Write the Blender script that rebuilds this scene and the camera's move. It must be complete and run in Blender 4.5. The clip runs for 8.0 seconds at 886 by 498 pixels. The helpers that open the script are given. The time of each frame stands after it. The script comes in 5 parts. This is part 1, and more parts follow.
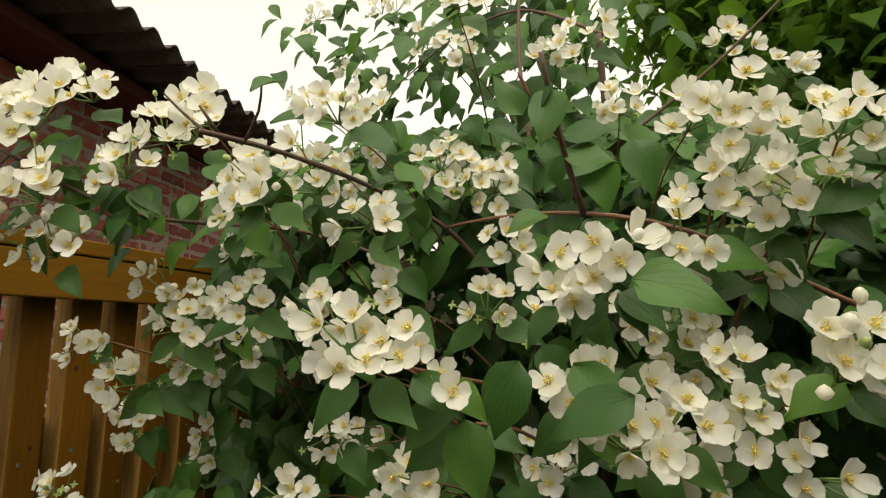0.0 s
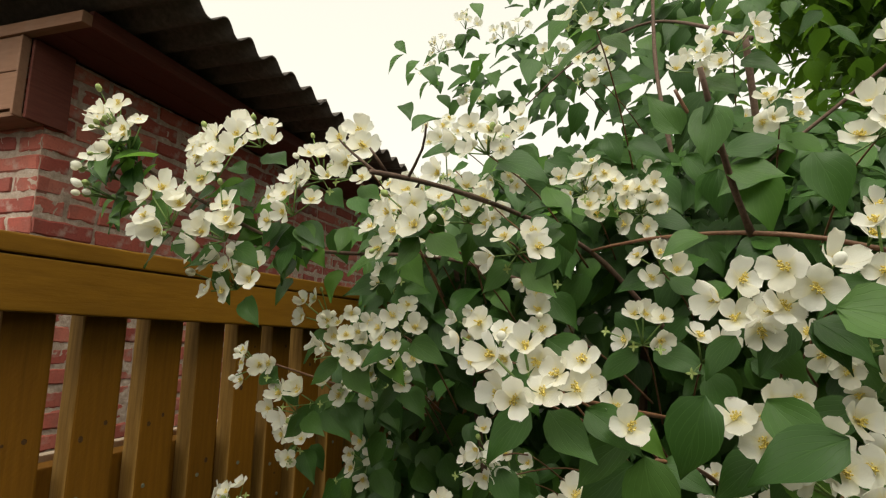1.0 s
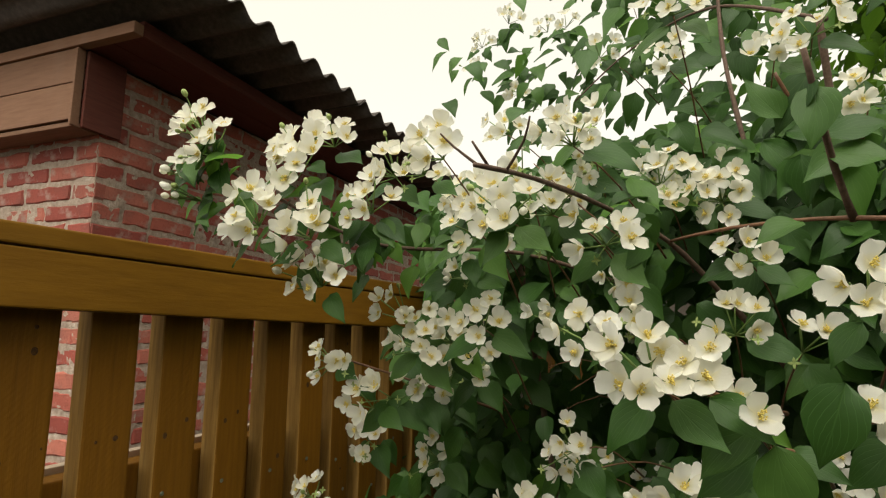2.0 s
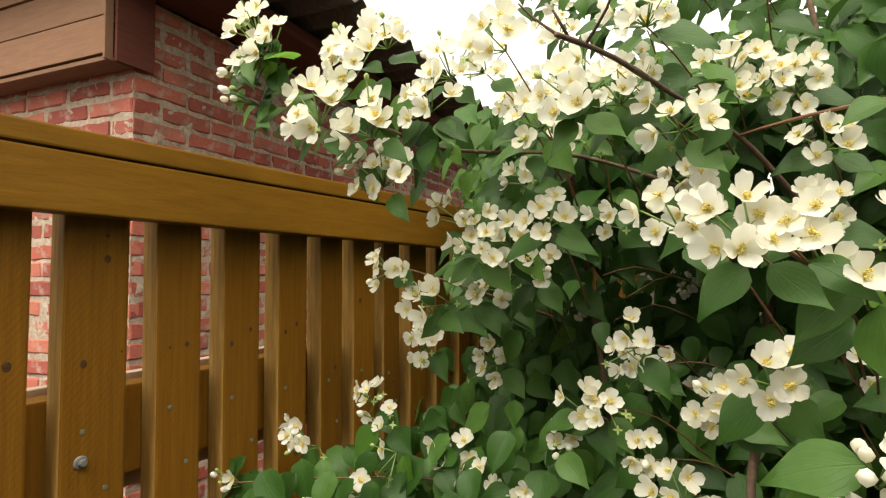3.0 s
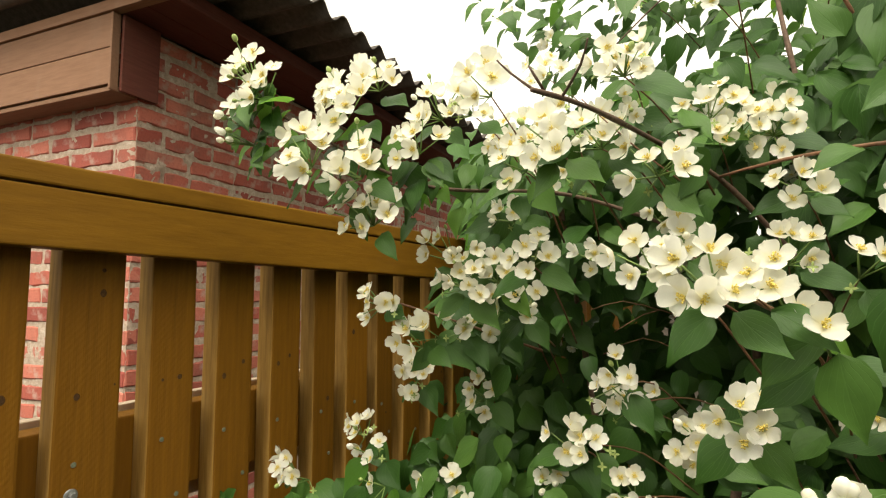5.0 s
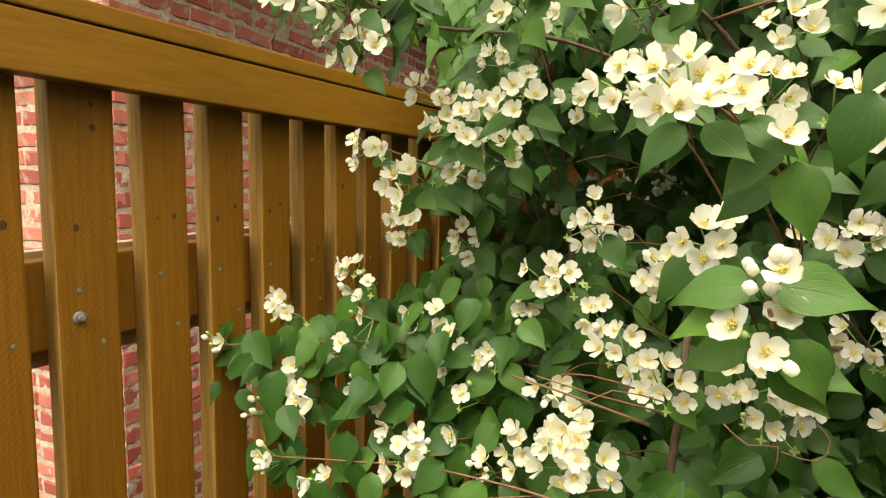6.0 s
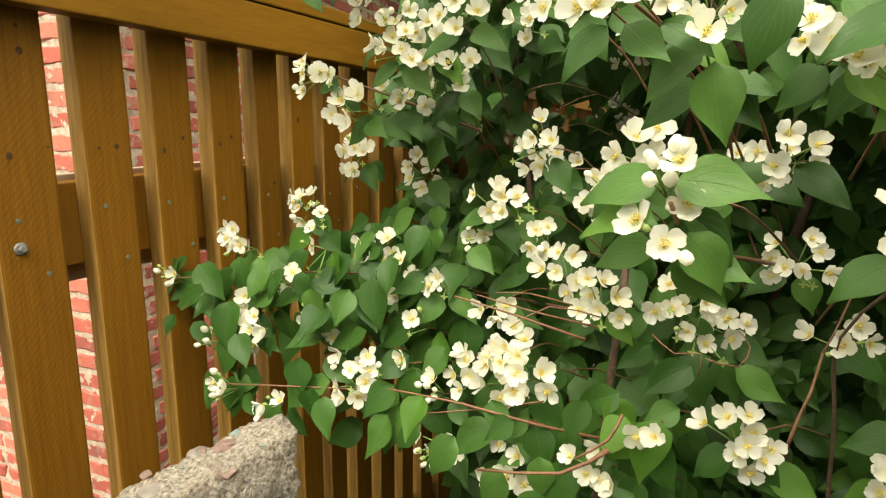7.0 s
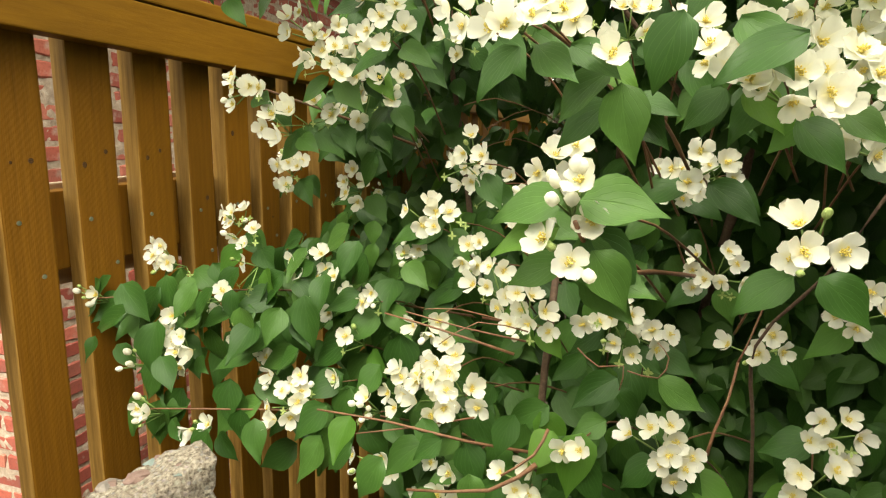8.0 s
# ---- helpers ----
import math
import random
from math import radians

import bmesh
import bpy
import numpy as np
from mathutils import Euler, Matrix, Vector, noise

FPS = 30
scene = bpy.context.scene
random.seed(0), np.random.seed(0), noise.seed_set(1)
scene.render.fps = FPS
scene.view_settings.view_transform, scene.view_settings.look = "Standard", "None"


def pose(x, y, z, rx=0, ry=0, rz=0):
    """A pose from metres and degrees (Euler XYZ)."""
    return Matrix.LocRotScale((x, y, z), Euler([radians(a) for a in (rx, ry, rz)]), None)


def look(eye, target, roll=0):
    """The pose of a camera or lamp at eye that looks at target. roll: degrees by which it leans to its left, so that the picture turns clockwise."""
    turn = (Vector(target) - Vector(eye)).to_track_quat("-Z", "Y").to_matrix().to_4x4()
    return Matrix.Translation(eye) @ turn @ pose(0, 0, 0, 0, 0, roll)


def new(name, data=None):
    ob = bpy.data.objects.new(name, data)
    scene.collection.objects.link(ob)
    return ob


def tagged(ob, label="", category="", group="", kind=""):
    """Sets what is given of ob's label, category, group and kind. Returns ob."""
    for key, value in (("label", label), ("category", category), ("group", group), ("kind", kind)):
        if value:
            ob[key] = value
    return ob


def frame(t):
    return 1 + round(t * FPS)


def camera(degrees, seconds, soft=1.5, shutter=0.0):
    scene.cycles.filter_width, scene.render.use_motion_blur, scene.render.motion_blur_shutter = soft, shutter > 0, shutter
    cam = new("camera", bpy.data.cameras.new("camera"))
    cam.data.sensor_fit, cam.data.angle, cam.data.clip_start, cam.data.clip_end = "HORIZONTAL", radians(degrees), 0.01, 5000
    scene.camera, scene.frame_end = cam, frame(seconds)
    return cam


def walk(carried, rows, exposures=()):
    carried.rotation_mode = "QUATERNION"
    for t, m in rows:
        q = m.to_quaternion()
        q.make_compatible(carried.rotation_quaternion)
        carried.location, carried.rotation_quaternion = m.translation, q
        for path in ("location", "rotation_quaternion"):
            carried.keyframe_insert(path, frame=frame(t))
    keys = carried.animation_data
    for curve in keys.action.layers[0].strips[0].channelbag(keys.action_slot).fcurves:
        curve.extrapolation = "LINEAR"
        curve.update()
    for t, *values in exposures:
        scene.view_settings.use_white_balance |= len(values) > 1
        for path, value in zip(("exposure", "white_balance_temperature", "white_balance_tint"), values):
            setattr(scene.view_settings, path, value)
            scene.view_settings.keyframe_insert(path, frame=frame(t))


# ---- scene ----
SKY, SUN, EXPOSURE = 0.16, 1.0, 1.2
STUB = pose(0.467, 0.127, -0.017, 0, 0, 72)
cam = camera(75.6, 8.0, 1.2)
PATH = [
    (0, (0.928, -0.18, 1.283), (0.338, 1.714, 1.534), 1.3),
    (0.5, (0.909, -0.192, 1.287), (0.1, 1.613, 1.582), 1.1),
    (1, (0.894, -0.199, 1.29), (-0.061, 1.531, 1.598), 1.4),
    (1.2, (0.891, -0.205, 1.289), (-0.092, 1.51, 1.598), 1.5),
    (2.3, (0.818, -0.234, 1.278), (-0.243, 1.438, 1.555), 0.1),
    (2.5, (0.807, -0.234, 1.263), (-0.268, 1.437, 1.488), -0.3),
    (3, (0.798, -0.246, 1.234), (-0.333, 1.401, 1.329), -0.3),
    (3.5, (0.8, -0.251, 1.23), (-0.342, 1.388, 1.32), -0.3),
    (4, (0.803, -0.256, 1.249), (-0.31, 1.392, 1.454), -0.3),
    (4.2, (0.806, -0.256, 1.249), (-0.309, 1.392, 1.449), -0.1),
    (5.3, (0.825, -0.251, 1.25), (-0.31, 1.389, 1.4), -0.2),
    (5.5, (0.817, -0.267, 1.222), (-0.257, 1.42, 1.175), 0.6),
    (6, (0.838, -0.269, 1.19), (-0.254, 1.392, 0.971), 1.2),
    (6.5, (0.861, -0.26, 1.169), (-0.172, 1.424, 0.858), 1.2),
    (7, (0.88, -0.247, 1.159), (-0.142, 1.427, 0.767), 0.8),
    (7.5, (0.886, -0.243, 1.159), (-0.128, 1.435, 0.764), 0.7),
    (8, (0.903, -0.228, 1.164), (0.015, 1.529, 0.814), 1.0),
]
walk(cam, [(t, look(eye, target, roll)) for t, eye, target, roll in PATH], [(t, EXPOSURE + e, k, g) for t, e, k, g in ((0.0, -0.27, 6750, 12), (1.2, -0.36, 6550, 10), (2.3, -0.31, 6600, 11), (2.7, 0.05, 6600, 11), (3.3, 0.52, 7000, 11), (4.0, 0.72, 6750, 11), (4.2, 0.55, 6750, 10), (5.3, 0.34, 7050, 9), (5.7, 0.65, 7200, 8), (7.0, 0.95, 7050, 6), (8.0, 0.94, 6950, 5))])

# ---- world and light: a bright overcast day ----
world = bpy.data.worlds.new("overcast_sky")
scene.world = world
world.use_nodes = True
wn, wl = world.node_tree.nodes, world.node_tree.links
wn.clear()
sky = wn.new("ShaderNodeTexSky")
sky.sky_type = "NISHITA"
sky.sun_disc = False
sky.sun_elevation, sky.sun_rotation = radians(52), radians(170)
sky.air_density, sky.dust_density, sky.ozone_density = 1.0, 6.0, 1.0
pale = wn.new("ShaderNodeHueSaturation")
pale.inputs["Saturation"].default_value = 0.0
bg = wn.new("ShaderNodeBackground")
bg.inputs["Strength"].default_value = SKY
out = wn.new("ShaderNodeOutputWorld")
wl.new(sky.outputs[0], pale.inputs["Color"])
warm = wn.new("ShaderNodeMix")
warm.data_type, warm.blend_type = "RGBA", "MULTIPLY"
warm.inputs[0].default_value = 1.0
warm.inputs[7].default_value = (1.0, 0.975, 0.86, 1)
wl.new(pale.outputs[0], warm.inputs[6])
even = wn.new("ShaderNodeMix")
even.data_type = "RGBA"
even.inputs[0].default_value = 0.55
even.inputs[7].default_value = (4.35, 4.25, 3.65, 1)
wl.new(warm.outputs[2], even.inputs[6])
wl.new(even.outputs[2], bg.inputs["Color"])
wl.new(bg.outputs[0], out.inputs["Surface"])

sun_data = bpy.data.lights.new("sun", "SUN")
sun_data.energy, sun_data.angle, sun_data.color = SUN, radians(55), (1.0, 0.93, 0.82)
sun = new("sun", sun_data)
sun.matrix_world = look((1.8, -1.9, 5.0), (0, 0, 0))


# ---- materials ----
def material(name):
    m = bpy.data.materials.new(name)
    m.use_nodes = True
    n = m.node_tree.nodes
    return m, n, m.node_tree.links, n["Principled BSDF"]


def ramp(n, stops):
    r = n.new("ShaderNodeValToRGB")
    e = r.color_ramp.elements
    while len(e) < len(stops):
        e.new(0.5)
    for el, (p, c) in zip(e, stops):
        el.position, el.color = p, (*c, 1)
    return r


def coords(n, l, scale, kind="Object"):
    tc, mp = n.new("ShaderNodeTexCoord"), n.new("ShaderNodeMapping")
    mp.inputs["Scale"].default_value = scale
    l.new(tc.outputs[kind], mp.inputs["Vector"])
    return mp.outputs[0]


def noise_tex(n, l, vec, scale, detail=4.0, rough=0.6):
    t = n.new("ShaderNodeTexNoise")
    t.inputs["Scale"].default_value, t.inputs["Detail"].default_value, t.inputs["Roughness"].default_value = scale, detail, rough
    l.new(vec, t.inputs["Vector"])
    return t.outputs["Fac"]


def mix(n, l, fac, a, b, mode="MIX"):
    m = n.new("ShaderNodeMix")
    m.data_type, m.blend_type = "RGBA", mode
    for sock, val in ((m.inputs[0], fac), (m.inputs[6], a), (m.inputs[7], b)):
        if hasattr(val, "is_linked"):
            l.new(val, sock)
        elif isinstance(val, tuple):
            sock.default_value = (*val, 1)
        else:
            sock.default_value = val
    return m.outputs[2]


def bump(n, l, height, strength, dist, p):
    b = n.new("ShaderNodeBump")
    b.inputs["Strength"].default_value, b.inputs["Distance"].default_value = strength, dist
    l.new(height, b.inputs["Height"])
    l.new(b.outputs[0], p.inputs["Normal"])


def any_random(n, l):
    """One random number for each piece, whether it is an object or an island of a joined mesh."""
    oi, ge, ad, fr = n.new("ShaderNodeObjectInfo"), n.new("ShaderNodeNewGeometry"), n.new("ShaderNodeMath"), n.new("ShaderNodeMath")
    l.new(oi.outputs["Random"], ad.inputs[0])
    l.new(ge.outputs["Random Per Island"], ad.inputs[1])
    fr.operation = "FRACT"
    l.new(ad.outputs[0], fr.inputs[0])
    return fr.outputs[0]


def leaf_material(name, dark, mid, light, shine=0.42, through_it=0.16):
    m, n, l, p = material(name)
    rnd = any_random(n, l)
    col = ramp(n, [(0.0, dark), (0.55, mid), (1.0, light)])
    l.new(rnd, col.inputs[0])
    uv = coords(n, l, (1, 1, 1), "UV")
    sep = n.new("ShaderNodeSeparateXYZ")
    l.new(uv, sep.inputs[0])
    # side veins: slanting stripes that meet at the midrib
    ab = n.new("ShaderNodeMath"); ab.operation = "ABSOLUTE"
    l.new(sep.outputs[0], ab.inputs[0])
    mu = n.new("ShaderNodeMath"); mu.operation = "MULTIPLY_ADD"
    l.new(ab.outputs[0], mu.inputs[0])
    mu.inputs[1].default_value = -0.9
    l.new(sep.outputs[1], mu.inputs[2])
    sc = n.new("ShaderNodeMath"); sc.operation = "MULTIPLY"
    l.new(mu.outputs[0], sc.inputs[0])
    sc.inputs[1].default_value = 27.0
    sn = n.new("ShaderNodeMath"); sn.operation = "SINE"
    l.new(sc.outputs[0], sn.inputs[0])
    blotch = noise_tex(n, l, coords(n, l, (1, 1, 1)), 60, 3)
    vein = n.new("ShaderNodeMapRange")
    vein.inputs[1].default_value, vein.inputs[2].default_value = 0.90, 1.0
    l.new(sn.outputs[0], vein.inputs[0])
    rib = n.new("ShaderNodeMapRange")
    rib.inputs[1].default_value, rib.inputs[2].default_value = 0.05, 0.0
    l.new(ab.outputs[0], rib.inputs[0])
    mx = n.new("ShaderNodeMath"); mx.operation = "MAXIMUM"
    l.new(vein.outputs[0], mx.inputs[0])
    l.new(rib.outputs[0], mx.inputs[1])
    ve = n.new("ShaderNodeMath"); ve.operation = "MULTIPLY"
    l.new(mx.outputs[0], ve.inputs[0])
    ve.inputs[1].default_value = 0.17
    base = mix(n, l, ve.outputs[0], col.outputs[0], tuple(min(1, c * 1.5 + 0.02) for c in light))
    bl = n.new("ShaderNodeMapRange")
    bl.inputs[1].default_value, bl.inputs[2].default_value, bl.inputs[4].default_value = 0.35, 0.75, 0.35
    l.new(blotch, bl.inputs[0])
    base = mix(n, l, bl.outputs[0], base, tuple(c * 0.7 for c in mid))
    l.new(base, p.inputs["Base Color"])
    p.inputs["Roughness"].default_value = shine
    p.inputs["Specular IOR Level"].default_value = 0.22
    bump(n, l, mx.outputs[0], 0.30, -0.0010, p)
    tr = n.new("ShaderNodeBsdfTranslucent")
    l.new(mix(n, l, 0.6, base, tuple(min(1, c * 2.2) for c in light)), tr.inputs["Color"])
    ms = n.new("ShaderNodeMixShader")
    ms.inputs[0].default_value = through_it
    l.new(p.outputs[0], ms.inputs[1])
    l.new(tr.outputs[0], ms.inputs[2])
    l.new(ms.outputs[0], n["Material Output"].inputs["Surface"])
    return m


def petal_material():
    m, n, l, p = material("petal")
    rnd = any_random(n, l)
    col = ramp(n, [(0.0, (0.86, 0.835, 0.70)), (0.5, (0.915, 0.905, 0.80)), (1.0, (0.935, 0.93, 0.86))])
    l.new(rnd, col.inputs[0])
    uv = coords(n, l, (1, 1, 1), "UV")
    sep = n.new("ShaderNodeSeparateXYZ")
    l.new(uv, sep.inputs[0])
    heart = n.new("ShaderNodeMapRange")
    heart.inputs[1].default_value, heart.inputs[2].default_value, heart.inputs[3].default_value, heart.inputs[4].default_value = 0.0, 0.50, 0.60, 0.0
    l.new(sep.outputs[1], heart.inputs[0])
    base = mix(n, l, heart.outputs[0], col.outputs[0], (0.88, 0.78, 0.34))
    spot = noise_tex(n, l, coords(n, l, (1, 1, 1)), 140, 3)
    sp = n.new("ShaderNodeMapRange")
    sp.inputs[1].default_value, sp.inputs[2].default_value, sp.inputs[4].default_value = 0.62, 0.85, 0.2
    l.new(spot, sp.inputs[0])
    base = mix(n, l, sp.outputs[0], base, (0.72, 0.64, 0.42))
    l.new(base, p.inputs["Base Color"])
    p.inputs["Roughness"].default_value = 0.6
    p.inputs["Specular IOR Level"].default_value = 0.25
    st = n.new("ShaderNodeTexWave")
    st.bands_direction = "X"
    st.inputs["Scale"].default_value, st.inputs["Distortion"].default_value = 3.0, 2.0
    l.new(uv, st.inputs["Vector"])
    bump(n, l, st.outputs["Fac"], 0.2, 0.0006, p)
    tr = n.new("ShaderNodeBsdfTranslucent")
    l.new(base, tr.inputs["Color"])
    ms = n.new("ShaderNodeMixShader")
    ms.inputs[0].default_value = 0.5
    l.new(p.outputs[0], ms.inputs[1])
    l.new(tr.outputs[0], ms.inputs[2])
    l.new(ms.outputs[0], n["Material Output"].inputs["Surface"])
    return m


def grained(name, dark, light, grey, grain=(60, 60, 3), rough=0.6, worn=0.35, band_scale=1.0, sawn=0.0, calm=0.0):
    """Stained wood: fine grain along one axis, wide tone changes, weathered grey patches, a little variation from plank to plank."""
    m, n, l, p = material(name)
    vec = coords(n, l, grain)
    fine = noise_tex(n, l, vec, 2.0, 6, 0.65)
    broad = noise_tex(n, l, coords(n, l, (3 * band_scale, 3 * band_scale, 1)), 2.2, 3)
    c1 = ramp(n, [(0.28 - calm, dark), (0.72 + calm, light)])
    l.new(fine, c1.inputs[0])
    wear = n.new("ShaderNodeMapRange")
    wear.inputs[1].default_value, wear.inputs[2].default_value, wear.inputs[4].default_value = 0.52, 0.75, worn
    l.new(broad, wear.inputs[0])
    base = mix(n, l, wear.outputs[0], c1.outputs[0], grey)
    oi = n.new("ShaderNodeObjectInfo")
    tone = n.new("ShaderNodeMapRange")
    tone.inputs[3].default_value, tone.inputs[4].default_value = 0.82, 1.15
    l.new(oi.outputs["Random"], tone.inputs[0])
    hs = n.new("ShaderNodeHueSaturation")
    l.new(base, hs.inputs["Color"])
    l.new(tone.outputs[0], hs.inputs["Value"])
    l.new(hs.outputs[0], p.inputs["Base Color"])
    p.inputs["Roughness"].default_value = rough
    p.inputs["Specular IOR Level"].default_value = 0.15
    # faint slanting marks of the saw
    saw = n.new("ShaderNodeTexWave")
    saw.bands_direction = "X"
    saw.inputs["Scale"].default_value, saw.inputs["Distortion"].default_value, saw.inputs["Detail"].default_value = 46.0, 1.5, 2.0
    tc, mp = n.new("ShaderNodeTexCoord"), n.new("ShaderNodeMapping")
    mp.inputs["Rotation"].default_value = (radians(40), 0.0, radians(90))
    l.new(tc.outputs["Object"], mp.inputs["Vector"])
    l.new(mp.outputs[0], saw.inputs["Vector"])
    rel = n.new("ShaderNodeMath"); rel.operation = "MULTIPLY_ADD"
    l.new(saw.outputs["Fac"], rel.inputs[0])
    rel.inputs[1].default_value = sawn
    l.new(fine, rel.inputs[2])
    bump(n, l, rel.outputs[0], 0.45 - 0.8 * calm, 0.002, p)
    return m


def brick_material(name, a, b, c, paint=0.6):
    m, n, l, p = material(name)
    rnd = any_random(n, l)
    col = ramp(n, [(0.0, a), (0.5, b), (1.0, c)])
    l.new(rnd, col.inputs[0])
    vec = coords(n, l, (1, 1, 1))
    pits = noise_tex(n, l, vec, 90, 6, 0.7)
    patch = noise_tex(n, l, vec, 14, 4)
    pr = n.new("ShaderNodeMapRange")
    pr.inputs[1].default_value, pr.inputs[2].default_value, pr.inputs[4].default_value = 0.56, 0.70, paint
    l.new(patch, pr.inputs[0])
    base = mix(n, l, pr.outputs[0], col.outputs[0], (0.36, 0.28, 0.235))
    soot = n.new("ShaderNodeMapRange")
    soot.inputs[1].default_value, soot.inputs[2].default_value, soot.inputs[4].default_value = 0.5, 0.72, 0.6
    tc = n.new("ShaderNodeNewGeometry")
    l.new(noise_tex(n, l, tc.outputs["Position"], 4.5, 5), soot.inputs[0])
    base = mix(n, l, soot.outputs[0], base, (0.10, 0.055, 0.042))
    dk = n.new("ShaderNodeMapRange")
    dk.inputs[1].default_value, dk.inputs[2].default_value, dk.inputs[3].default_value, dk.inputs[4].default_value = 0.25, 0.5, 0.55, 0.0
    l.new(pits, dk.inputs[0])
    base = mix(n, l, dk.outputs[0], base, tuple(x * 0.45 for x in a))
    l.new(base, p.inputs["Base Color"])
    p.inputs["Roughness"].default_value = 0.85
    bump(n, l, pits, 0.5, 0.004, p)
    return m


def rough_stone(name, a, b, c, scale=30, depth=0.006, rough=0.9):
    m, n, l, p = material(name)
    vec = coords(n, l, (1, 1, 1))
    f1 = noise_tex(n, l, vec, scale, 8, 0.7)
    f2 = noise_tex(n, l, vec, scale * 0.2, 3)
    col = ramp(n, [(0.36, a), (0.5, b), (0.64, c)])
    l.new(f1, col.inputs[0])
    base = mix(n, l, f2, col.outputs[0], tuple(x * 0.8 for x in b))
    l.new(base, p.inputs["Base Color"])
    p.inputs["Roughness"].default_value = rough
    bump(n, l, f1, 0.7, depth, p)
    return m


def concrete_material():
    """Old concrete: sand and grit in a pale binder, small dark pits, brownish patches."""
    m, n, l, p = material("old_concrete")
    vec = coords(n, l, (1, 1, 1))
    lump = noise_tex(n, l, vec, 60, 8, 0.75)
    grit = noise_tex(n, l, vec, 260, 4, 0.7)
    patch = noise_tex(n, l, vec, 11, 4)
    cells = n.new("ShaderNodeTexVoronoi")
    cells.inputs["Scale"].default_value = 170.0
    l.new(vec, cells.inputs["Vector"])
    col = ramp(n, [(0.34, (0.065, 0.052, 0.038)), (0.46, (0.24, 0.20, 0.152)), (0.56, (0.37, 0.32, 0.255)), (0.70, (0.54, 0.49, 0.41))])
    l.new(grit, col.inputs[0])
    stone = n.new("ShaderNodeHueSaturation")
    stone.inputs["Saturation"].default_value, stone.inputs["Value"].default_value = 0.25, 0.55
    l.new(cells.outputs["Color"], stone.inputs["Color"])
    near_core = n.new("ShaderNodeMapRange")
    near_core.inputs[1].default_value, near_core.inputs[2].default_value, near_core.inputs[3].default_value, near_core.inputs[4].default_value = 0.25, 0.45, 0.32, 0.0
    l.new(cells.outputs["Distance"], near_core.inputs[0])
    base = mix(n, l, near_core.outputs[0], col.outputs[0], stone.outputs[0])
    hole = n.new("ShaderNodeMapRange")
    hole.inputs[1].default_value, hole.inputs[2].default_value, hole.inputs[3].default_value, hole.inputs[4].default_value = 0.30, 0.44, 0.75, 0.0
    l.new(lump, hole.inputs[0])
    base = mix(n, l, hole.outputs[0], base, (0.10, 0.078, 0.058))
    brown = n.new("ShaderNodeMapRange")
    brown.inputs[1].default_value, brown.inputs[2].default_value, brown.inputs[4].default_value = 0.45, 0.7, 0.55
    l.new(patch, brown.inputs[0])
    base = mix(n, l, brown.outputs[0], base, (0.20, 0.15, 0.115))
    l.new(base, p.inputs["Base Color"])
    p.inputs["Roughness"].default_value = 0.92
    both = n.new("ShaderNodeMath")
    l.new(lump, both.inputs[0])
    l.new(grit, both.inputs[1])
    bump(n, l, both.outputs[0], 0.9, 0.007, p)
    return m


LEAF = leaf_material("shrub_leaf", (0.018, 0.054, 0.008), (0.038, 0.098, 0.017), (0.070, 0.150, 0.028))
YOUNG = leaf_material("young_leaf", (0.055, 0.14, 0.018), (0.08, 0.185, 0.024), (0.115, 0.235, 0.034), 0.45, 0.4)
TREE = leaf_material("tree_leaf", (0.022, 0.062, 0.005), (0.048, 0.115, 0.009), (0.085, 0.17, 0.014), 0.55, 0.42)
PETAL = petal_material()
STAMEN = rough_stone("stamen", (0.80, 0.60, 0.09), (0.88, 0.70, 0.16), (0.92, 0.80, 0.34), 200, 0.0005)
GREEN = rough_stone("green_stalk", (0.10, 0.18, 0.04), (0.16, 0.26, 0.06), (0.22, 0.32, 0.09), 120, 0.0005, 0.6)
BARK = rough_stone("bark", (0.06, 0.035, 0.025), (0.12, 0.07, 0.045), (0.20, 0.13, 0.09), 160, 0.001, 0.8)
TWIG = rough_stone("red_twig", (0.10, 0.045, 0.022), (0.19, 0.085, 0.04), (0.26, 0.14, 0.07), 140, 0.0006, 0.6)
OCHRE = grained("ochre_board", (0.120, 0.048, 0.0042), (0.235, 0.104, 0.0085), (0.185, 0.094, 0.018), sawn=0.2, calm=0.15)
OCHRE_RAIL = grained("ochre_rail", (0.155, 0.068, 0.005), (0.265, 0.128, 0.010), (0.19, 0.10, 0.02), (45, 5, 45), calm=0.14)
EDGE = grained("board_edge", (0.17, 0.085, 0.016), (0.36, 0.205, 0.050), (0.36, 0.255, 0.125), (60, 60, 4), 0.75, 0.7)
BARE = grained("bare_plank", (0.40, 0.30, 0.21), (0.58, 0.47, 0.36), (0.50, 0.44, 0.38), (45, 5, 45), 0.75, 0.3, calm=0.1)
FASCIA = grained("fascia_board", (0.165, 0.084, 0.050), (0.26, 0.142, 0.088), (0.25, 0.165, 0.12), (4, 45, 45), 0.7, calm=0.12)
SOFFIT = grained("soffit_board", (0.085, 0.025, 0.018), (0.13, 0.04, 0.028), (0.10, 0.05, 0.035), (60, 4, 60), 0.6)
BRICK = brick_material("painted_brick", (0.22, 0.040, 0.027), (0.33, 0.073, 0.048), (0.42, 0.130, 0.088))
MORTAR = rough_stone("mortar", (0.22, 0.15, 0.11), (0.39, 0.30, 0.235), (0.56, 0.48, 0.40), 45, 0.012)
SLATE = rough_stone("corrugated_slate", (0.045, 0.036, 0.031), (0.085, 0.070, 0.061), (0.13, 0.11, 0.097), 40, 0.002)
CONCRETE = concrete_material()
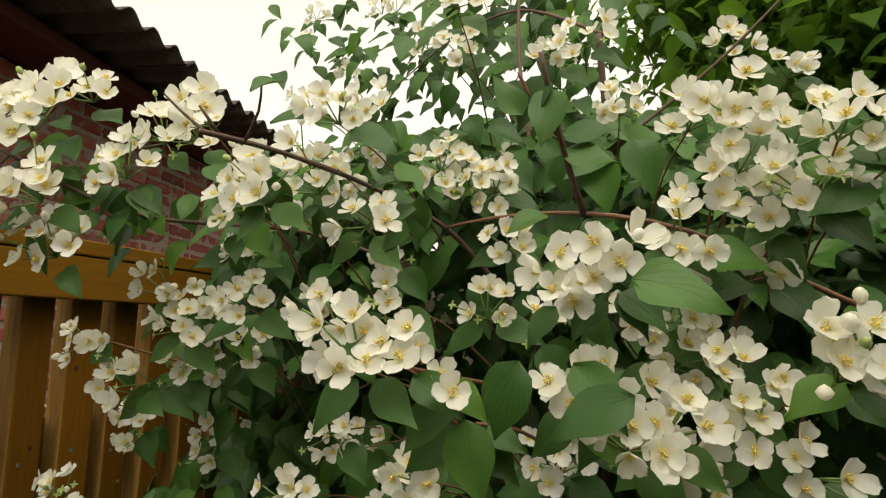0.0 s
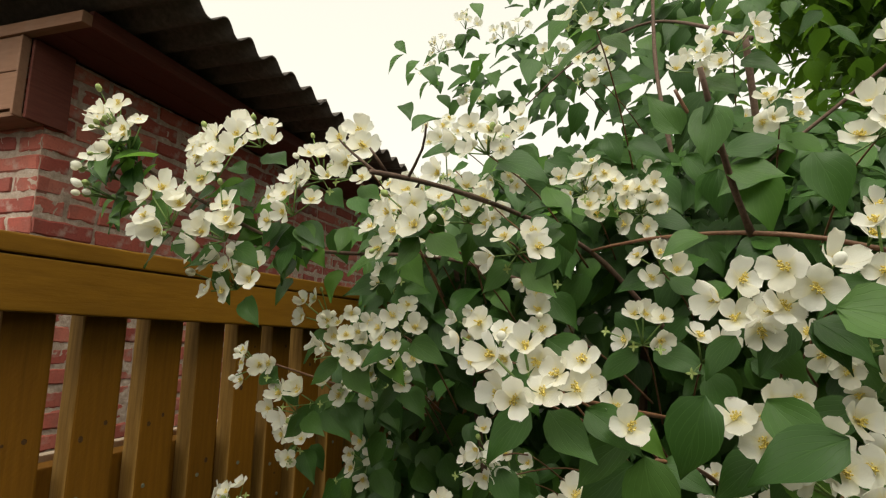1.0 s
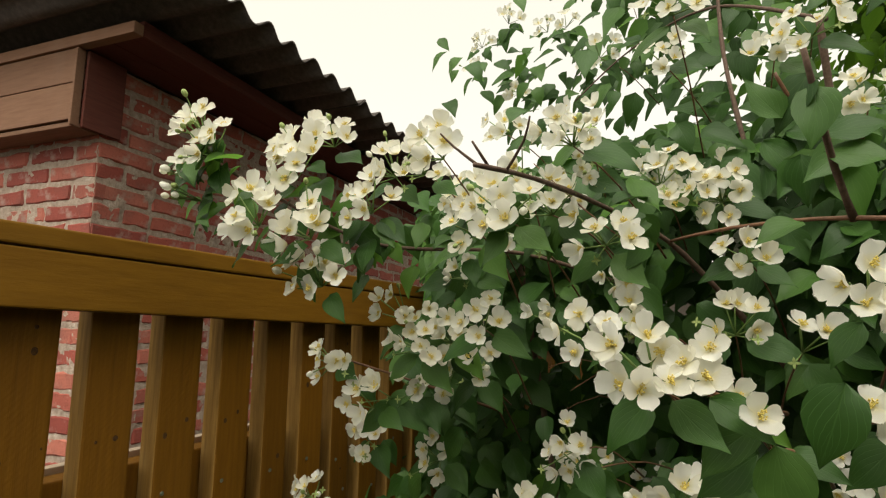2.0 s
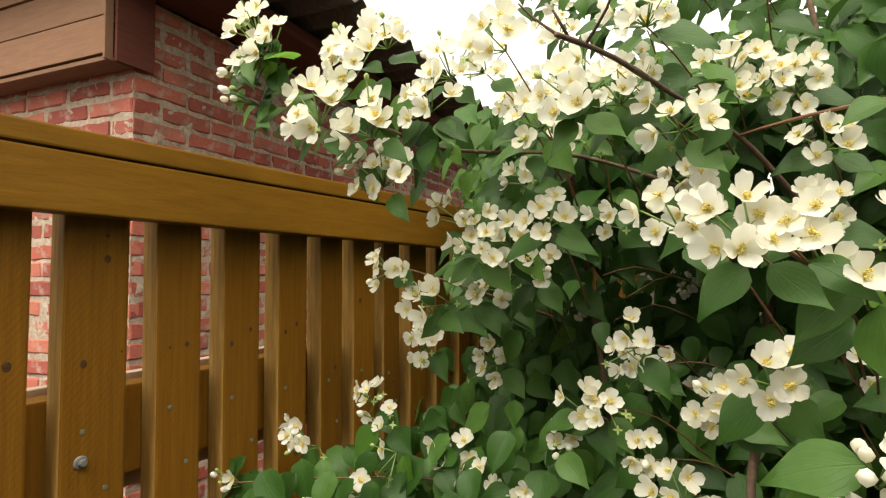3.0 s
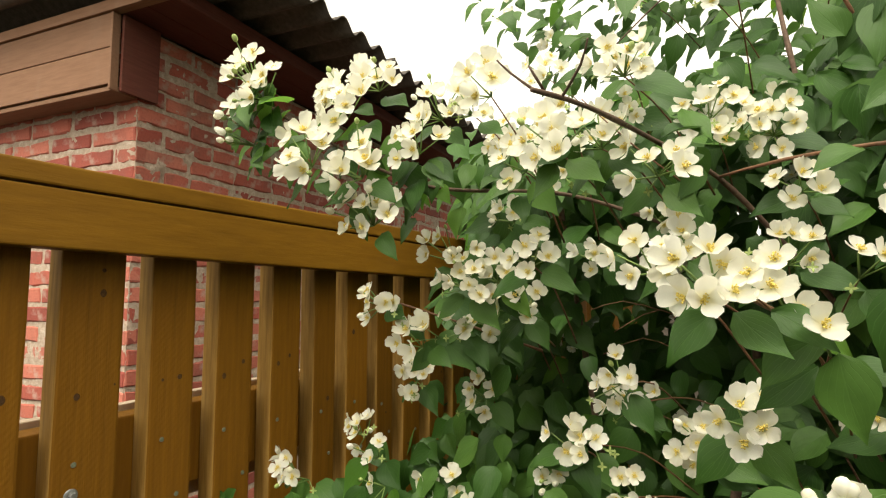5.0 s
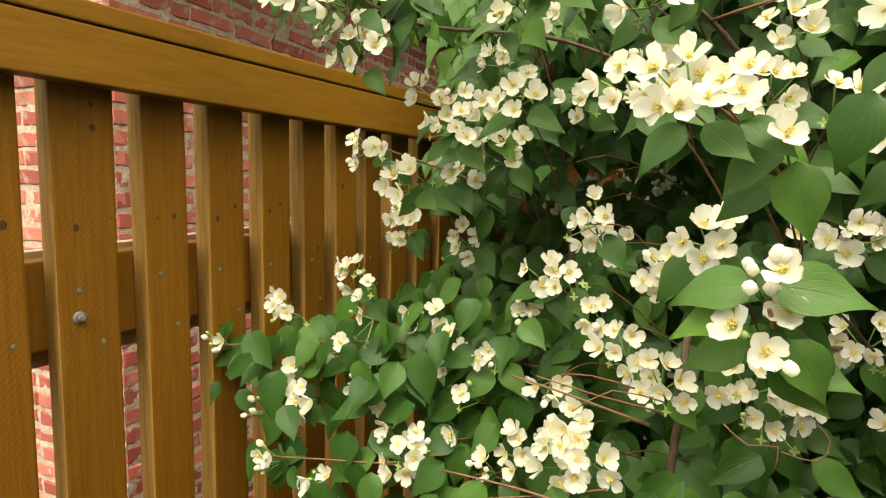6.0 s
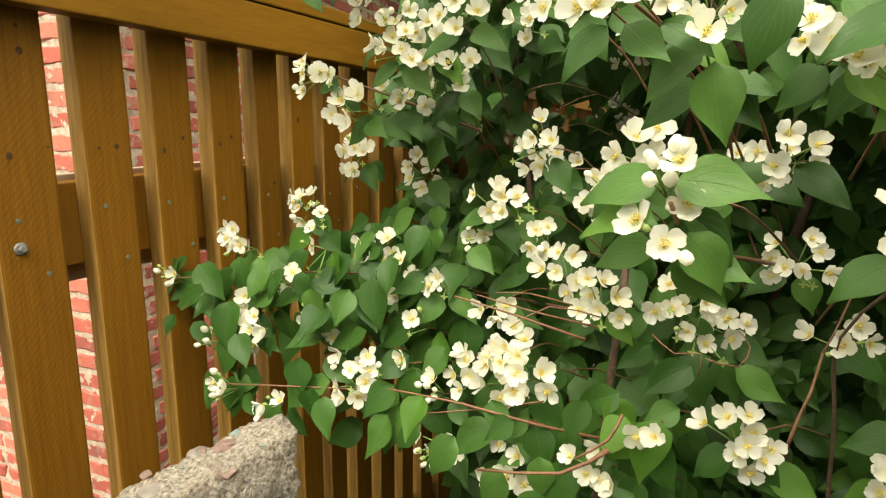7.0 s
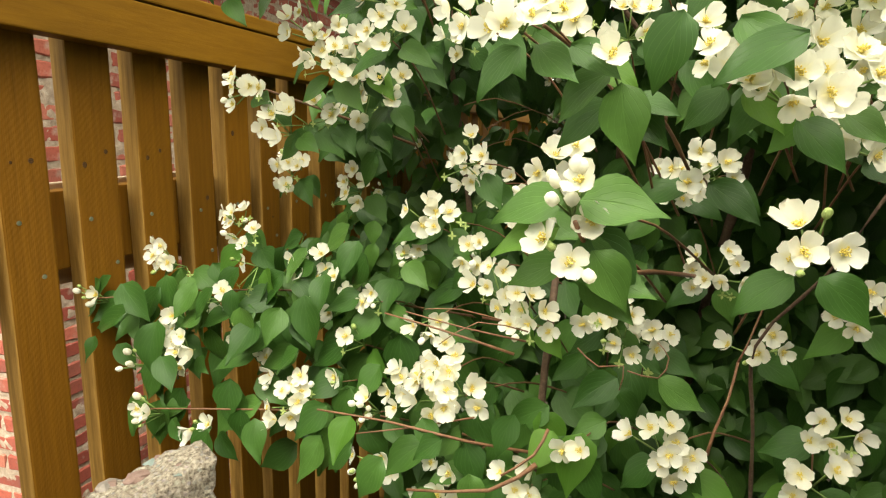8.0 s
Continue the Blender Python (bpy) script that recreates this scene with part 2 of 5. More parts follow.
GREENSTONE = rough_stone("greenish_stone", (0.09, 0.12, 0.11), (0.15, 0.19, 0.175), (0.22, 0.26, 0.24), 60, 0.002, 0.6)
REDSTONE = rough_stone("purple_brown_stone", (0.11, 0.065, 0.055), (0.19, 0.12, 0.10), (0.27, 0.18, 0.15), 60, 0.002, 0.7)
PEBBLE = rough_stone("pebble", (0.10, 0.09, 0.085), (0.20, 0.17, 0.15), (0.30, 0.24, 0.20), 50, 0.002, 0.6)
SOIL = rough_stone("soil", (0.025, 0.020, 0.013), (0.045, 0.036, 0.02), (0.05, 0.06, 0.02), 12, 0.03)
PLASTER = rough_stone("dark_render", (0.05, 0.04, 0.03), (0.08, 0.065, 0.05), (0.11, 0.09, 0.07), 6, 0.004)
STEEL, _n, _l, _p = material("zinc_steel")
_p.inputs["Metallic"].default_value, _p.inputs["Roughness"].default_value = 0.75, 0.6
_p.inputs["Base Color"].default_value = (0.27, 0.27, 0.26, 1)
CALYX = rough_stone("calyx", (0.24, 0.34, 0.08), (0.34, 0.44, 0.13), (0.48, 0.54, 0.24), 80, 0.0005, 0.6)
KNOT = rough_stone("knot", (0.035, 0.015, 0.004), (0.070, 0.030, 0.006), (0.11, 0.05, 0.009), 240, 0.002, 1.0)


# ---- builders ----
def part(name, bm, mat, parent=None, label=""):
    me = bpy.data.meshes.new(name)
    bm.to_mesh(me)
    bm.free()
    me.materials.append(mat)
    ob = new(name, me)
    ob.parent = parent
    return tagged(ob, label=label)


def piece(name, me, m, parent, label=""):
    """An object of its own on a shared mesh."""
    ob = new(name, me)
    ob.parent = parent
    ob.matrix_basis = m
    return tagged(ob, label=label)


def box(bm, lo, hi, bevel=0.0, seg=2):
    lo, hi = Vector(lo), Vector(hi)
    got = bmesh.ops.create_cube(bm, size=1.0, matrix=Matrix.Translation((lo + hi) / 2) @ Matrix.Diagonal((*(hi - lo), 1)))
    if bevel:
        edges = list({e for v in got["verts"] for e in v.link_edges})
        bmesh.ops.bevel(bm, geom=edges, offset=bevel, segments=seg, affect="EDGES", profile=0.6)
    return bm


def smooth(ob):
    for poly in ob.data.polygons:
        poly.use_smooth = True
    return ob


def empty(name, at=(0, 0, 0)):
    ob = new(name)
    ob.location = at
    ob.empty_display_size = 0.05
    return ob


def mesh_of(name, verts, faces, mat, uvs=None, shade=True):
    me = bpy.data.meshes.new(name)
    me.from_pydata([tuple(v) for v in verts], [], faces)
    me.materials.append(mat)
    if uvs is not None:
        layer = me.uv_layers.new(name="UVMap")
        idx = np.empty(len(me.loops), dtype=np.int32)
        me.loops.foreach_get("vertex_index", idx)
        layer.data.foreach_set("uv", np.asarray(uvs, dtype=np.float32)[idx].ravel())
    if shade:
        me.polygons.foreach_set("use_smooth", [True] * len(me.polygons))
    me.update()
    return me


class Heap:
    """Gathers many placed copies of small templates into one mesh."""

    def __init__(self):
        self.v, self.f, self.u, self.n = [], [], [], 0

    def add(self, template, m):
        verts, faces, uvs = template
        a = np.array(m)
        self.v.append(verts @ a[:3, :3].T + a[:3, 3])
        self.f.extend([tuple(i + self.n for i in face) for face in faces])
        self.u.append(uvs)
        self.n += len(verts)

    def mesh(self, name, mat):
        return mesh_of(name, np.concatenate(self.v), self.f, mat, np.concatenate(self.u))


def tube(points, r0, r1, sides=6):
    """A tapered, slightly wavering stem along a smooth line through the points."""
    pts = [Vector(p) for p in points]
    line = []
    for i in range(len(pts) - 1):
        p0, p1, p2, p3 = pts[max(i - 1, 0)], pts[i], pts[i + 1], pts[min(i + 2, len(pts) - 1)]
        steps = max(2, int((p2 - p1).length / 0.03))
        for k in range(steps):
            t = k / steps
            line.append(0.5 * ((2 * p1) + (p2 - p0) * t + (2 * p0 - 5 * p1 + 4 * p2 - p3) * t * t + (3 * p1 - p0 - 3 * p2 + p3) * t ** 3))
    line.append(pts[-1])
    verts, faces, uvs = [], [], []
    for i, c in enumerate(line):
        d = (line[min(i + 1, len(line) - 1)] - line[max(i - 1, 0)]).normalized()
        a = d.orthogonal().normalized() if abs(d.z) > 0.9 else d.cross(Vector((0, 0, 1))).normalized()
        b = d.cross(a)
        t = i / max(1, len(line) - 1)
        r = (r0 + (r1 - r0) * t) * (1 + 0.12 * noise.noise(c * 60))
        if i % 4 == 0 and r0 > 0.0022:
            r *= 1.18
        for s in range(sides):
            w = 2 * math.pi * s / sides
            verts.append(c + (a * math.cos(w) + b * math.sin(w)) * r)
            uvs.append((s / sides, t))
    for i in range(len(line) - 1):
        for s in range(sides):
            q = (s + 1) % sides
            faces.append((i * sides + s, i * sides + q, (i + 1) * sides + q, (i + 1) * sides + s))
    faces.append(tuple(range(sides))[::-1])
    faces.append(tuple((len(line) - 1) * sides + s for s in range(sides)))
    return np.array([tuple(v) for v in verts]), faces, np.array(uvs)


# ---- ground ----
bm = bmesh.new()
bmesh.ops.create_grid(bm, x_segments=60, y_segments=60, size=1.0)
for v in bm.verts:
    v.co.x, v.co.y = math.copysign(abs(v.co.x) ** 4 * 400, v.co.x), math.copysign(abs(v.co.y) ** 4 * 400, v.co.y)
    v.co.z = -0.30 - 0.70 * min(1.0, max(0.0, (0.45 - v.co.x) / 0.6)) + 0.03 * noise.noise(v.co * 1.5)
ground = part("ground", bm, SOIL)
tagged(ground, "dark garden soil with scattered weeds", "ground", kind="structure")

# ---- the fence: upright boards, a rail in front, a cap, a rail behind ----
SLOPE = -0.0145


def fence_z(z, y):
    return z + SLOPE * (y - 0.1)


def fence_board(width, top, bottom, seed):
    """A planed board with softly broken edges; its narrow sides are bare, weathered wood, coloured lighter for the
    light on them too.
    """
    rnd = random.Random(seed)
    bm = bmesh.new()
    box(bm, (-0.040, 0, bottom), (0, width, top), 0.004, 2)
    bmesh.ops.subdivide_edges(bm, edges=[e for e in bm.edges if abs(e.verts[0].co.z - e.verts[1].co.z) > 0.5], cuts=14)
    bow, twist = rnd.uniform(-0.002, 0.002), rnd.uniform(-0.006, 0.006)
    for v in bm.verts:
        k = (v.co.z - bottom) / (top - bottom)
        v.co.y += bow * math.sin(k * math.pi) + 0.0012 * noise.noise(Vector((seed, v.co.y * 8, v.co.z * 9)))
        v.co.x += twist * (v.co.y / width - 0.5) * (k - 0.5)
    for f in bm.faces:
        # weathered side wood; its lighter colour also holds light from the front
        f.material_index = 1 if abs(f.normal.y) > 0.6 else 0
        f.smooth = False
    return bm


fence = tagged(empty("fence"), "ochre-brown stained wooden board fence with a capped rail", "fence")
BOARD_STARTS = [(-0.043, 0.083), (0.0755, 0.081), (0.196, 0.068), (0.305, 0.068), (0.412, 0.066), (0.511, 0.056), (0.600, 0.061), (0.691, 0.056)]
BOARD_STARTS += [(0.785 + 0.1 * k, 0.060 + 0.004 * math.sin(k * 2.3)) for k in range(19)] + [(-0.160 - 0.115 * k, 0.080) for k in range(6)]
BOARDS = []
for i, (y0, w) in enumerate(BOARD_STARTS):
    b = part("board", fence_board(w, fence_z(1.375, y0), -0.85, i), OCHRE, fence)
    b.data.materials.append(EDGE)
    b.location.y = y0
    BOARDS.append((b, y0, w))

bm = bmesh.new()
box(bm, (0.002, -0.80, 1.3125), (0.040, 2.7, 1.3865), 0.0025)
rail = part("rail", bm, OCHRE_RAIL, fence, "broad front rail in ochre stain")
bm = bmesh.new()
box(bm, (-0.062, -0.80, 1.3890), (0.0415, 2.7, 1.4160), 0.003)
cap = part("cap", bm, OCHRE_RAIL, fence, "weathered cap plank with a paler top edge")
bm = bmesh.new()
box(bm, (-0.085, -0.80, 0.953), (-0.042, 2.7, 1.078), 0.003)
back = part("back_rail", bm, OCHRE, fence)
bm = bmesh.new()
box(bm, (-0.085, -0.80, -0.06), (-0.042, 2.7, 0.08), 0.003)
back2 = part("back_rail", bm, OCHRE, fence)
bm = bmesh.new()
box(bm, (-0.108, -0.80, 0.917), (-0.088, 2.7, 1.087), 0.002)
plank = part("backing_plank", bm, BARE, fence, "pale unpainted plank behind the rail")
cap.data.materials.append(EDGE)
for r in (rail, cap, back, back2, plank):
    bmx = bmesh.new()
    bmx.from_mesh(r.data)
    bmesh.ops.subdivide_edges(bmx, edges=[e for e in bmx.edges if abs(e.verts[0].co.y - e.verts[1].co.y) > 1], cuts=30)
    for v in bmx.verts:
        v.co.z += (0.045 if r in (back, plank) else SLOPE) * (v.co.y - 0.1) + 0.0016 * noise.noise(Vector((v.co.y * 3, v.co.x * 5, 1.0 + v.co.z)))
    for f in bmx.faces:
        # upward faces of the cap take the paler edge colour
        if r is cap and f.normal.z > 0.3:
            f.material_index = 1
    bmx.to_mesh(r.data)
    bmx.free()


def disc(bm, at, radius, depth, squash=1.0, sides=14):
    """A low dome on the boards' front face."""
    rings = [(1.0, 0.0), (0.92, 0.6), (0.6, 0.9), (0.0, 1.0)]
    loops = []
    for k, h in rings[:-1]:
        loops.append([bm.verts.new((at[0] + depth * h, at[1] + radius * k * math.cos(2 * math.pi * s / sides),
                                    at[2] + squash * radius * k * math.sin(2 * math.pi * s / sides))) for s in range(sides)])
    tip = bm.verts.new((at[0] + depth, at[1], at[2]))
    for a, b in zip(loops, loops[1:]):
        for s in range(sides):
            bm.faces.new((a[s], a[(s + 1) % sides], b[(s + 1) % sides], b[s]))
    for s in range(sides):
        bm.faces.new((loops[-1][s], loops[-1][(s + 1) % sides], tip))
    return bm


BOLTS = [(0.100, 1.0)]
for y, z in BOLTS:
    washer = smooth(part("washer", disc(bmesh.new(), (0.001, y, z), 0.0088, 0.0012), STEEL, fence, "zinc washer"))
    bm = bmesh.new()
    bmesh.ops.create_cone(bm, cap_ends=True, segments=6, radius1=0.0054, radius2=0.0049, depth=0.005,
                          matrix=pose(0.0055, y + 0.001, z, 0, 90, 0))
    bmesh.ops.bevel(bm, geom=list(bm.edges), offset=0.0006, segments=1, affect="EDGES")
    part("bolt", bm, STEEL, washer, "worn six-sided bolt head")

# ---- the brick outbuilding beyond the fence ----
CX, CY, COURSE = -1.36, 0.844, 0.0775
outhouse = tagged(empty("brick_outbuilding", (CX, CY, 0)), "small red-painted brick outbuilding with a corrugated slate roof", "building")
outhouse.rotation_euler.z = radians(11)


WALL_TOP = 2.31


def wall_frame(face):
    """Along the wall, outwards, up: for the wall beside the fence and for the one that meets it at the corner."""
    if face == "side":
        return Matrix(((0, 1, 0, 0), (1, 0, 0, 0), (0, 0, 1, 0), (0, 0, 0, 1)))
    return Matrix(((-1, 0, 0, 0), (0, -1, 0, 0), (0, 0, 1, 0), (0, 0, 0, 1)))


def brick_mesh(length, seed):
    """A chipped, slightly uneven brick front."""
    rnd = random.Random(seed)
    bm = bmesh.new()
    box(bm, (0, -0.05, 0), (length, 0.0, 0.060), 0.006, 1)
    bmesh.ops.subdivide_edges(bm, edges=[e for e in bm.edges if abs(e.verts[0].co.x - e.verts[1].co.x) > 0.08], cuts=3)
    for v in bm.verts:
        k = noise.noise(Vector((v.co.x * 25 + seed * 7, v.co.z * 25, seed)))
        v.co += Vector((rnd.uniform(-1, 1) * 0.0034, rnd.uniform(-1, 0.3) * 0.0022, 0.0085 * k * (1 if v.co.z > 0.03 else -1)))
    me = bpy.data.meshes.new("brick")
    bm.to_mesh(me)
    bm.free()
    me.materials.append(BRICK)
    return me


STRETCHERS = [brick_mesh(0.246, i) for i in range(9)]
HEADERS = [brick_mesh(0.117, 20 + i) for i in range(6)]


def brick_arrays(me):
    """A brick's mesh as arrays, for the joined rest of a wall."""
    return np.array([tuple(v.co) for v in me.vertices]), [tuple(p.vertices) for p in me.polygons], np.zeros((len(me.vertices), 2))


def brick_wall(name, face, length, header_first, low, seed):
    rnd = random.Random(seed)
    frame_m = wall_frame(face)
    bm = bmesh.new()
    nx, nz, tall = int(length / 0.011), 220, WALL_TOP - low
    def out_by(x, z):
        p = Vector((x, seed, z))
        return -0.0015 + 0.0075 * noise.noise(p * 17) + 0.0045 * noise.noise(p * 55)
    grid = [[bm.verts.new((length * i / nx, out_by(length * i / nx, tall * k / nz), low + tall * k / nz)) for k in range(nz + 1)] for i in range(nx + 1)]
    for i in range(nx):
        for k in range(nz):
            bm.faces.new((grid[i][k], grid[i + 1][k], grid[i + 1][k + 1], grid[i][k + 1]))
    bm.faces.new([bm.verts.new(p) for p in ((0.3, -0.2, low), (length, -0.2, low), (length, -0.2, WALL_TOP), (0.3, -0.2, WALL_TOP))])
    bmesh.ops.transform(bm, matrix=frame_m, verts=bm.verts)
    wall = smooth(part(name, bm, MORTAR, outhouse, "red-painted brick laid in thick, rough mortar"))
    rest = Heap()
    first_z = low + (1.926 - low) % COURSE + 0.008
    for k in range(int((WALL_TOP - 0.02 - first_z) / COURSE) + 1):
        z = first_z + k * COURSE
        x, header = 0.0, (k + header_first) % 2 == 0
        while x < length - 0.13:
            me = rnd.choice(HEADERS if header else STRETCHERS)
            lean = pose(0, 0, 0, rnd.uniform(-1.5, 1.5), rnd.uniform(-0.7, 0.7), rnd.uniform(-1, 1))
            place = frame_m @ Matrix.Translation((x, rnd.uniform(0.0, 0.006), z + rnd.uniform(-0.004, 0.004))) @ lean
            if z > 0.42 and x < 1.75:
                piece("brick", me, place, wall)
            else:
                rest.add(brick_arrays(me), place)
            x += (0.117 if header else 0.246) + rnd.uniform(0.009, 0.018)
            header = rnd.random() < 0.10
    ob = new("brickwork", rest.mesh("brickwork", BRICK))
    ob.data.polygons.foreach_set("use_smooth", [False] * len(ob.data.polygons))
    ob.parent = wall
    tagged(ob, kind="stuff")
    return wall


# ---- roof over the outbuilding ----
def front(along, outward, z):
    """A place on the wall that meets the corner, from its own measures."""
    p = wall_frame("front") @ Vector((along, outward, z))
    return p


def front_box(name, lo, hi, mat, parent, bevel=0.003, label=""):
    bm = box(bmesh.new(), lo, hi, bevel)
    bmesh.ops.transform(bm, matrix=wall_frame("front"), verts=bm.verts)
    return part(name, bm, mat, parent, label)


eaves = tagged(empty("eaves_box"), label="")
eaves.parent = outhouse
front_box("fascia_board", (0.0, 0.098, 2.040), (2.2, 0.124, 2.178), FASCIA, eaves, label="pale reddish-brown fascia board")
front_box("fascia_board", (0.0, 0.098, 2.1815), (2.2, 0.124, 2.312), FASCIA, eaves, label="pale reddish-brown fascia board")
front_box("bottom_strip", (-0.010, 0.014, 2.016), (2.2, 0.116, 2.034), FASCIA, eaves)
front_box("corner_strip", (-0.012, 0.094, 2.018), (-0.001, 0.128, 2.312), FASCIA, eaves)
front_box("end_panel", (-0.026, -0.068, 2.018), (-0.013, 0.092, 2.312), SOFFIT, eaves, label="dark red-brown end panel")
front_box("top_strip", (-0.290, 0.094, 2.315), (2.2, 0.134, 2.358), FASCIA, eaves, label="long pale strip under the roof edge")
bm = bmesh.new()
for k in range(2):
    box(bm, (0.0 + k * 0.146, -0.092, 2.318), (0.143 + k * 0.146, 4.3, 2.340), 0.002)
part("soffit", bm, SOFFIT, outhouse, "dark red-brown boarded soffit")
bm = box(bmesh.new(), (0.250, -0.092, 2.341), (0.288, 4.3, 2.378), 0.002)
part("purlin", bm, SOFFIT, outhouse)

WAVE = 0.152


def roof_sheet(seed, y0, y1, x_out, lift):
    """One corrugated sheet, with the waves running down to the eave and an uneven, chipped lower edge."""
    bm = bmesh.new()
    ny, nx = int((y1 - y0) / WAVE * 12), 22
    rows = []
    for i in range(ny + 1):
        y = y0 + (y1 - y0) * i / ny
        z = 0.0225 * math.cos(2 * math.pi * (y - 0.165) / WAVE)
        row = []
        for k in range(nx + 1):
            t = k / nx
            x = x_out - 0.012 * noise.noise(Vector((y * 9, seed, 0))) * (1 - t) - 2.75 * t
            row.append((x, y, 2.402 + lift + z - 0.004 * t))
        rows.append(row)
    top = [[bm.verts.new(p) for p in r] for r in rows]
    low = [[bm.verts.new((p[0], p[1], p[2] - 0.007)) for p in r] for r in rows]
    for i in range(ny):
        for k in range(nx):
            bm.faces.new((top[i][k], top[i + 1][k], top[i + 1][k + 1], top[i][k + 1]))
            bm.faces.new((low[i][k], low[i][k + 1], low[i + 1][k + 1], low[i + 1][k]))
        bm.faces.new((top[i][0], low[i][0], low[i + 1][0], top[i + 1][0]))
    for k in range(nx):
        bm.faces.new((top[0][k], top[0][k + 1], low[0][k + 1], low[0][k]))
    bmesh.ops.recalc_face_normals(bm, faces=bm.faces)
    return bm


roof = tagged(empty("roof"), label="")
roof.parent = outhouse
for i, (a, b) in enumerate(((-0.30, 0.93), (0.86, 1.98), (1.91, 3.1), (3.03, 4.4))):
    smooth(part("roof_sheet", roof_sheet(i, a, b, 0.62, 0.008 * (3 - i)), SLATE, roof, "dark grey-brown corrugated slate"))

# ---- broken end of an old concrete wall in the foreground ----
def concrete_stub():
    bm = bmesh.new()
    bmesh.ops.create_grid(bm, x_segments=1, y_segments=1, size=0.001)
    bm.clear()
    ring = []
    nx, nz, ny, low = 150, 70, 14, 0.45
    skin = [(-0.031, low + (0.885 - low) * k / nz) for k in range(nz)] + [(-0.031 + 0.062 * k / ny, 0.885) for k in range(ny)] + [(0.031, 0.885 - (0.885 - low) * k / nz) for k in range(nz + 1)]
    for i in range(nx + 1):
        x = -0.70 * (1 - i / nx)
        row = []
        for y, z in skin:
            p = Vector((x, y, z))
            corner = 0.006 * max(0.0, 1 - (0.885 - z) / 0.03) * (abs(y) / 0.031) ** 4
            n1 = noise.noise(p * 14) * 0.005 + noise.noise(p * 45) * 0.0030 + noise.noise(p * 130) * 0.0035
            drop = 0.20 * max(0.0, -x - 0.03) + 0.035 * max(0.0, noise.noise(Vector((x * 9, 2.0, 0)))) if z > 0.7 else 0
            k = max(0.0, (z - 0.7) / 0.185)
            row.append(bm.verts.new((x + (n1 * 1.5 if i > nx - 3 else 0), y + n1 * (1 if y > 0 else -1) - corner * (1 if y > 0 else -1), z + n1 * k - drop * k - corner)))
        ring.append(row)
    for a, b in zip(ring, ring[1:]):
        for k in range(len(skin) - 1):
            bm.faces.new((a[k], b[k], b[k + 1], a[k + 1]))
    half = len(skin) // 2
    last = ring[-1]
    for k in range(half - 1):
        bm.faces.new((last[k], last[-1 - k], last[-2 - k], last[k + 1]))
    box(bm, (-0.70, -0.031, -0.80), (-0.002, 0.031, 0.46))
    bmesh.ops.recalc_face_normals(bm, faces=bm.faces)
    return bm


stub = tagged(empty("concrete_wall"), "rough, crumbling old concrete wall end with embedded stones", "wall", kind="")
smooth(part("body", concrete_stub(), CONCRETE, stub))
rnd = random.Random(5)
for i in range(46):
    bm = bmesh.new()
    bmesh.ops.create_icosphere(bm, subdivisions=2, radius=1)
    s = rnd.uniform(0.004, 0.011) if i > 6 else rnd.uniform(0.009, 0.013)
    for v in bm.verts:
        v.co = Vector((v.co.x * s * 1.3, v.co.y * s, v.co.z * s * 0.45)) * (1 + 0.35 * noise.noise(v.co * 1.7 + Vector((i, 0, 0))))
    px, py = -rnd.uniform(0.02, 0.3), rnd.uniform(-0.026, 0.026)
    st = part("embedded_stone", bm, (PEBBLE, REDSTONE, CONCRETE, GREENSTONE, REDSTONE)[i % 5], stub)
    st.matrix_basis = pose(px, py, 0.884 - 0.20 * max(0, -px - 0.03) - 0.035 * max(0.0, noise.noise(Vector((px * 9, 2.0, 0)))) + rnd.uniform(-0.003, 0.002), rnd.uniform(-15, 15), rnd.uniform(-15, 15), rnd.uniform(0, 180))
stub.matrix_basis = STUB

# ---- the shrub: templates ----
def leaf_template(rows, cols, fold, bend, seed, width=0.30):
    rnd = random.Random(seed)
    verts, faces, uvs = [], [], []
    sway = rnd.uniform(-0.06, 0.06)
    for i in range(rows + 1):
        t = i / rows
        swell = math.sin(math.pi * min(1, t ** 0.70))
        w = width * (swell ** (0.80 if t < 0.37 else 1.12) * (1 - 0.22 * t * t) + 0.004)
        if i == rows:
            w = 0.003
        for k in range(cols + 1):
            s = 2 * k / cols - 1
            edge = 1 + (0.05 * math.sin(t * 41 + seed) if abs(s) > 0.9 else 0)
            verts.append((s * w * edge + sway * math.sin(t * 3), t,
                          fold * abs(s) * w - bend * t * t + 0.035 * math.sin(t * 7 + seed + 2 * s) * abs(s)))
            uvs.append((s, t))
    for i in range(rows):
        for k in range(cols):
            a = i * (cols + 1) + k
            faces.append((a, a + 1, a + cols + 2, a + cols + 1))
    return np.array(verts), faces, np.array(uvs)


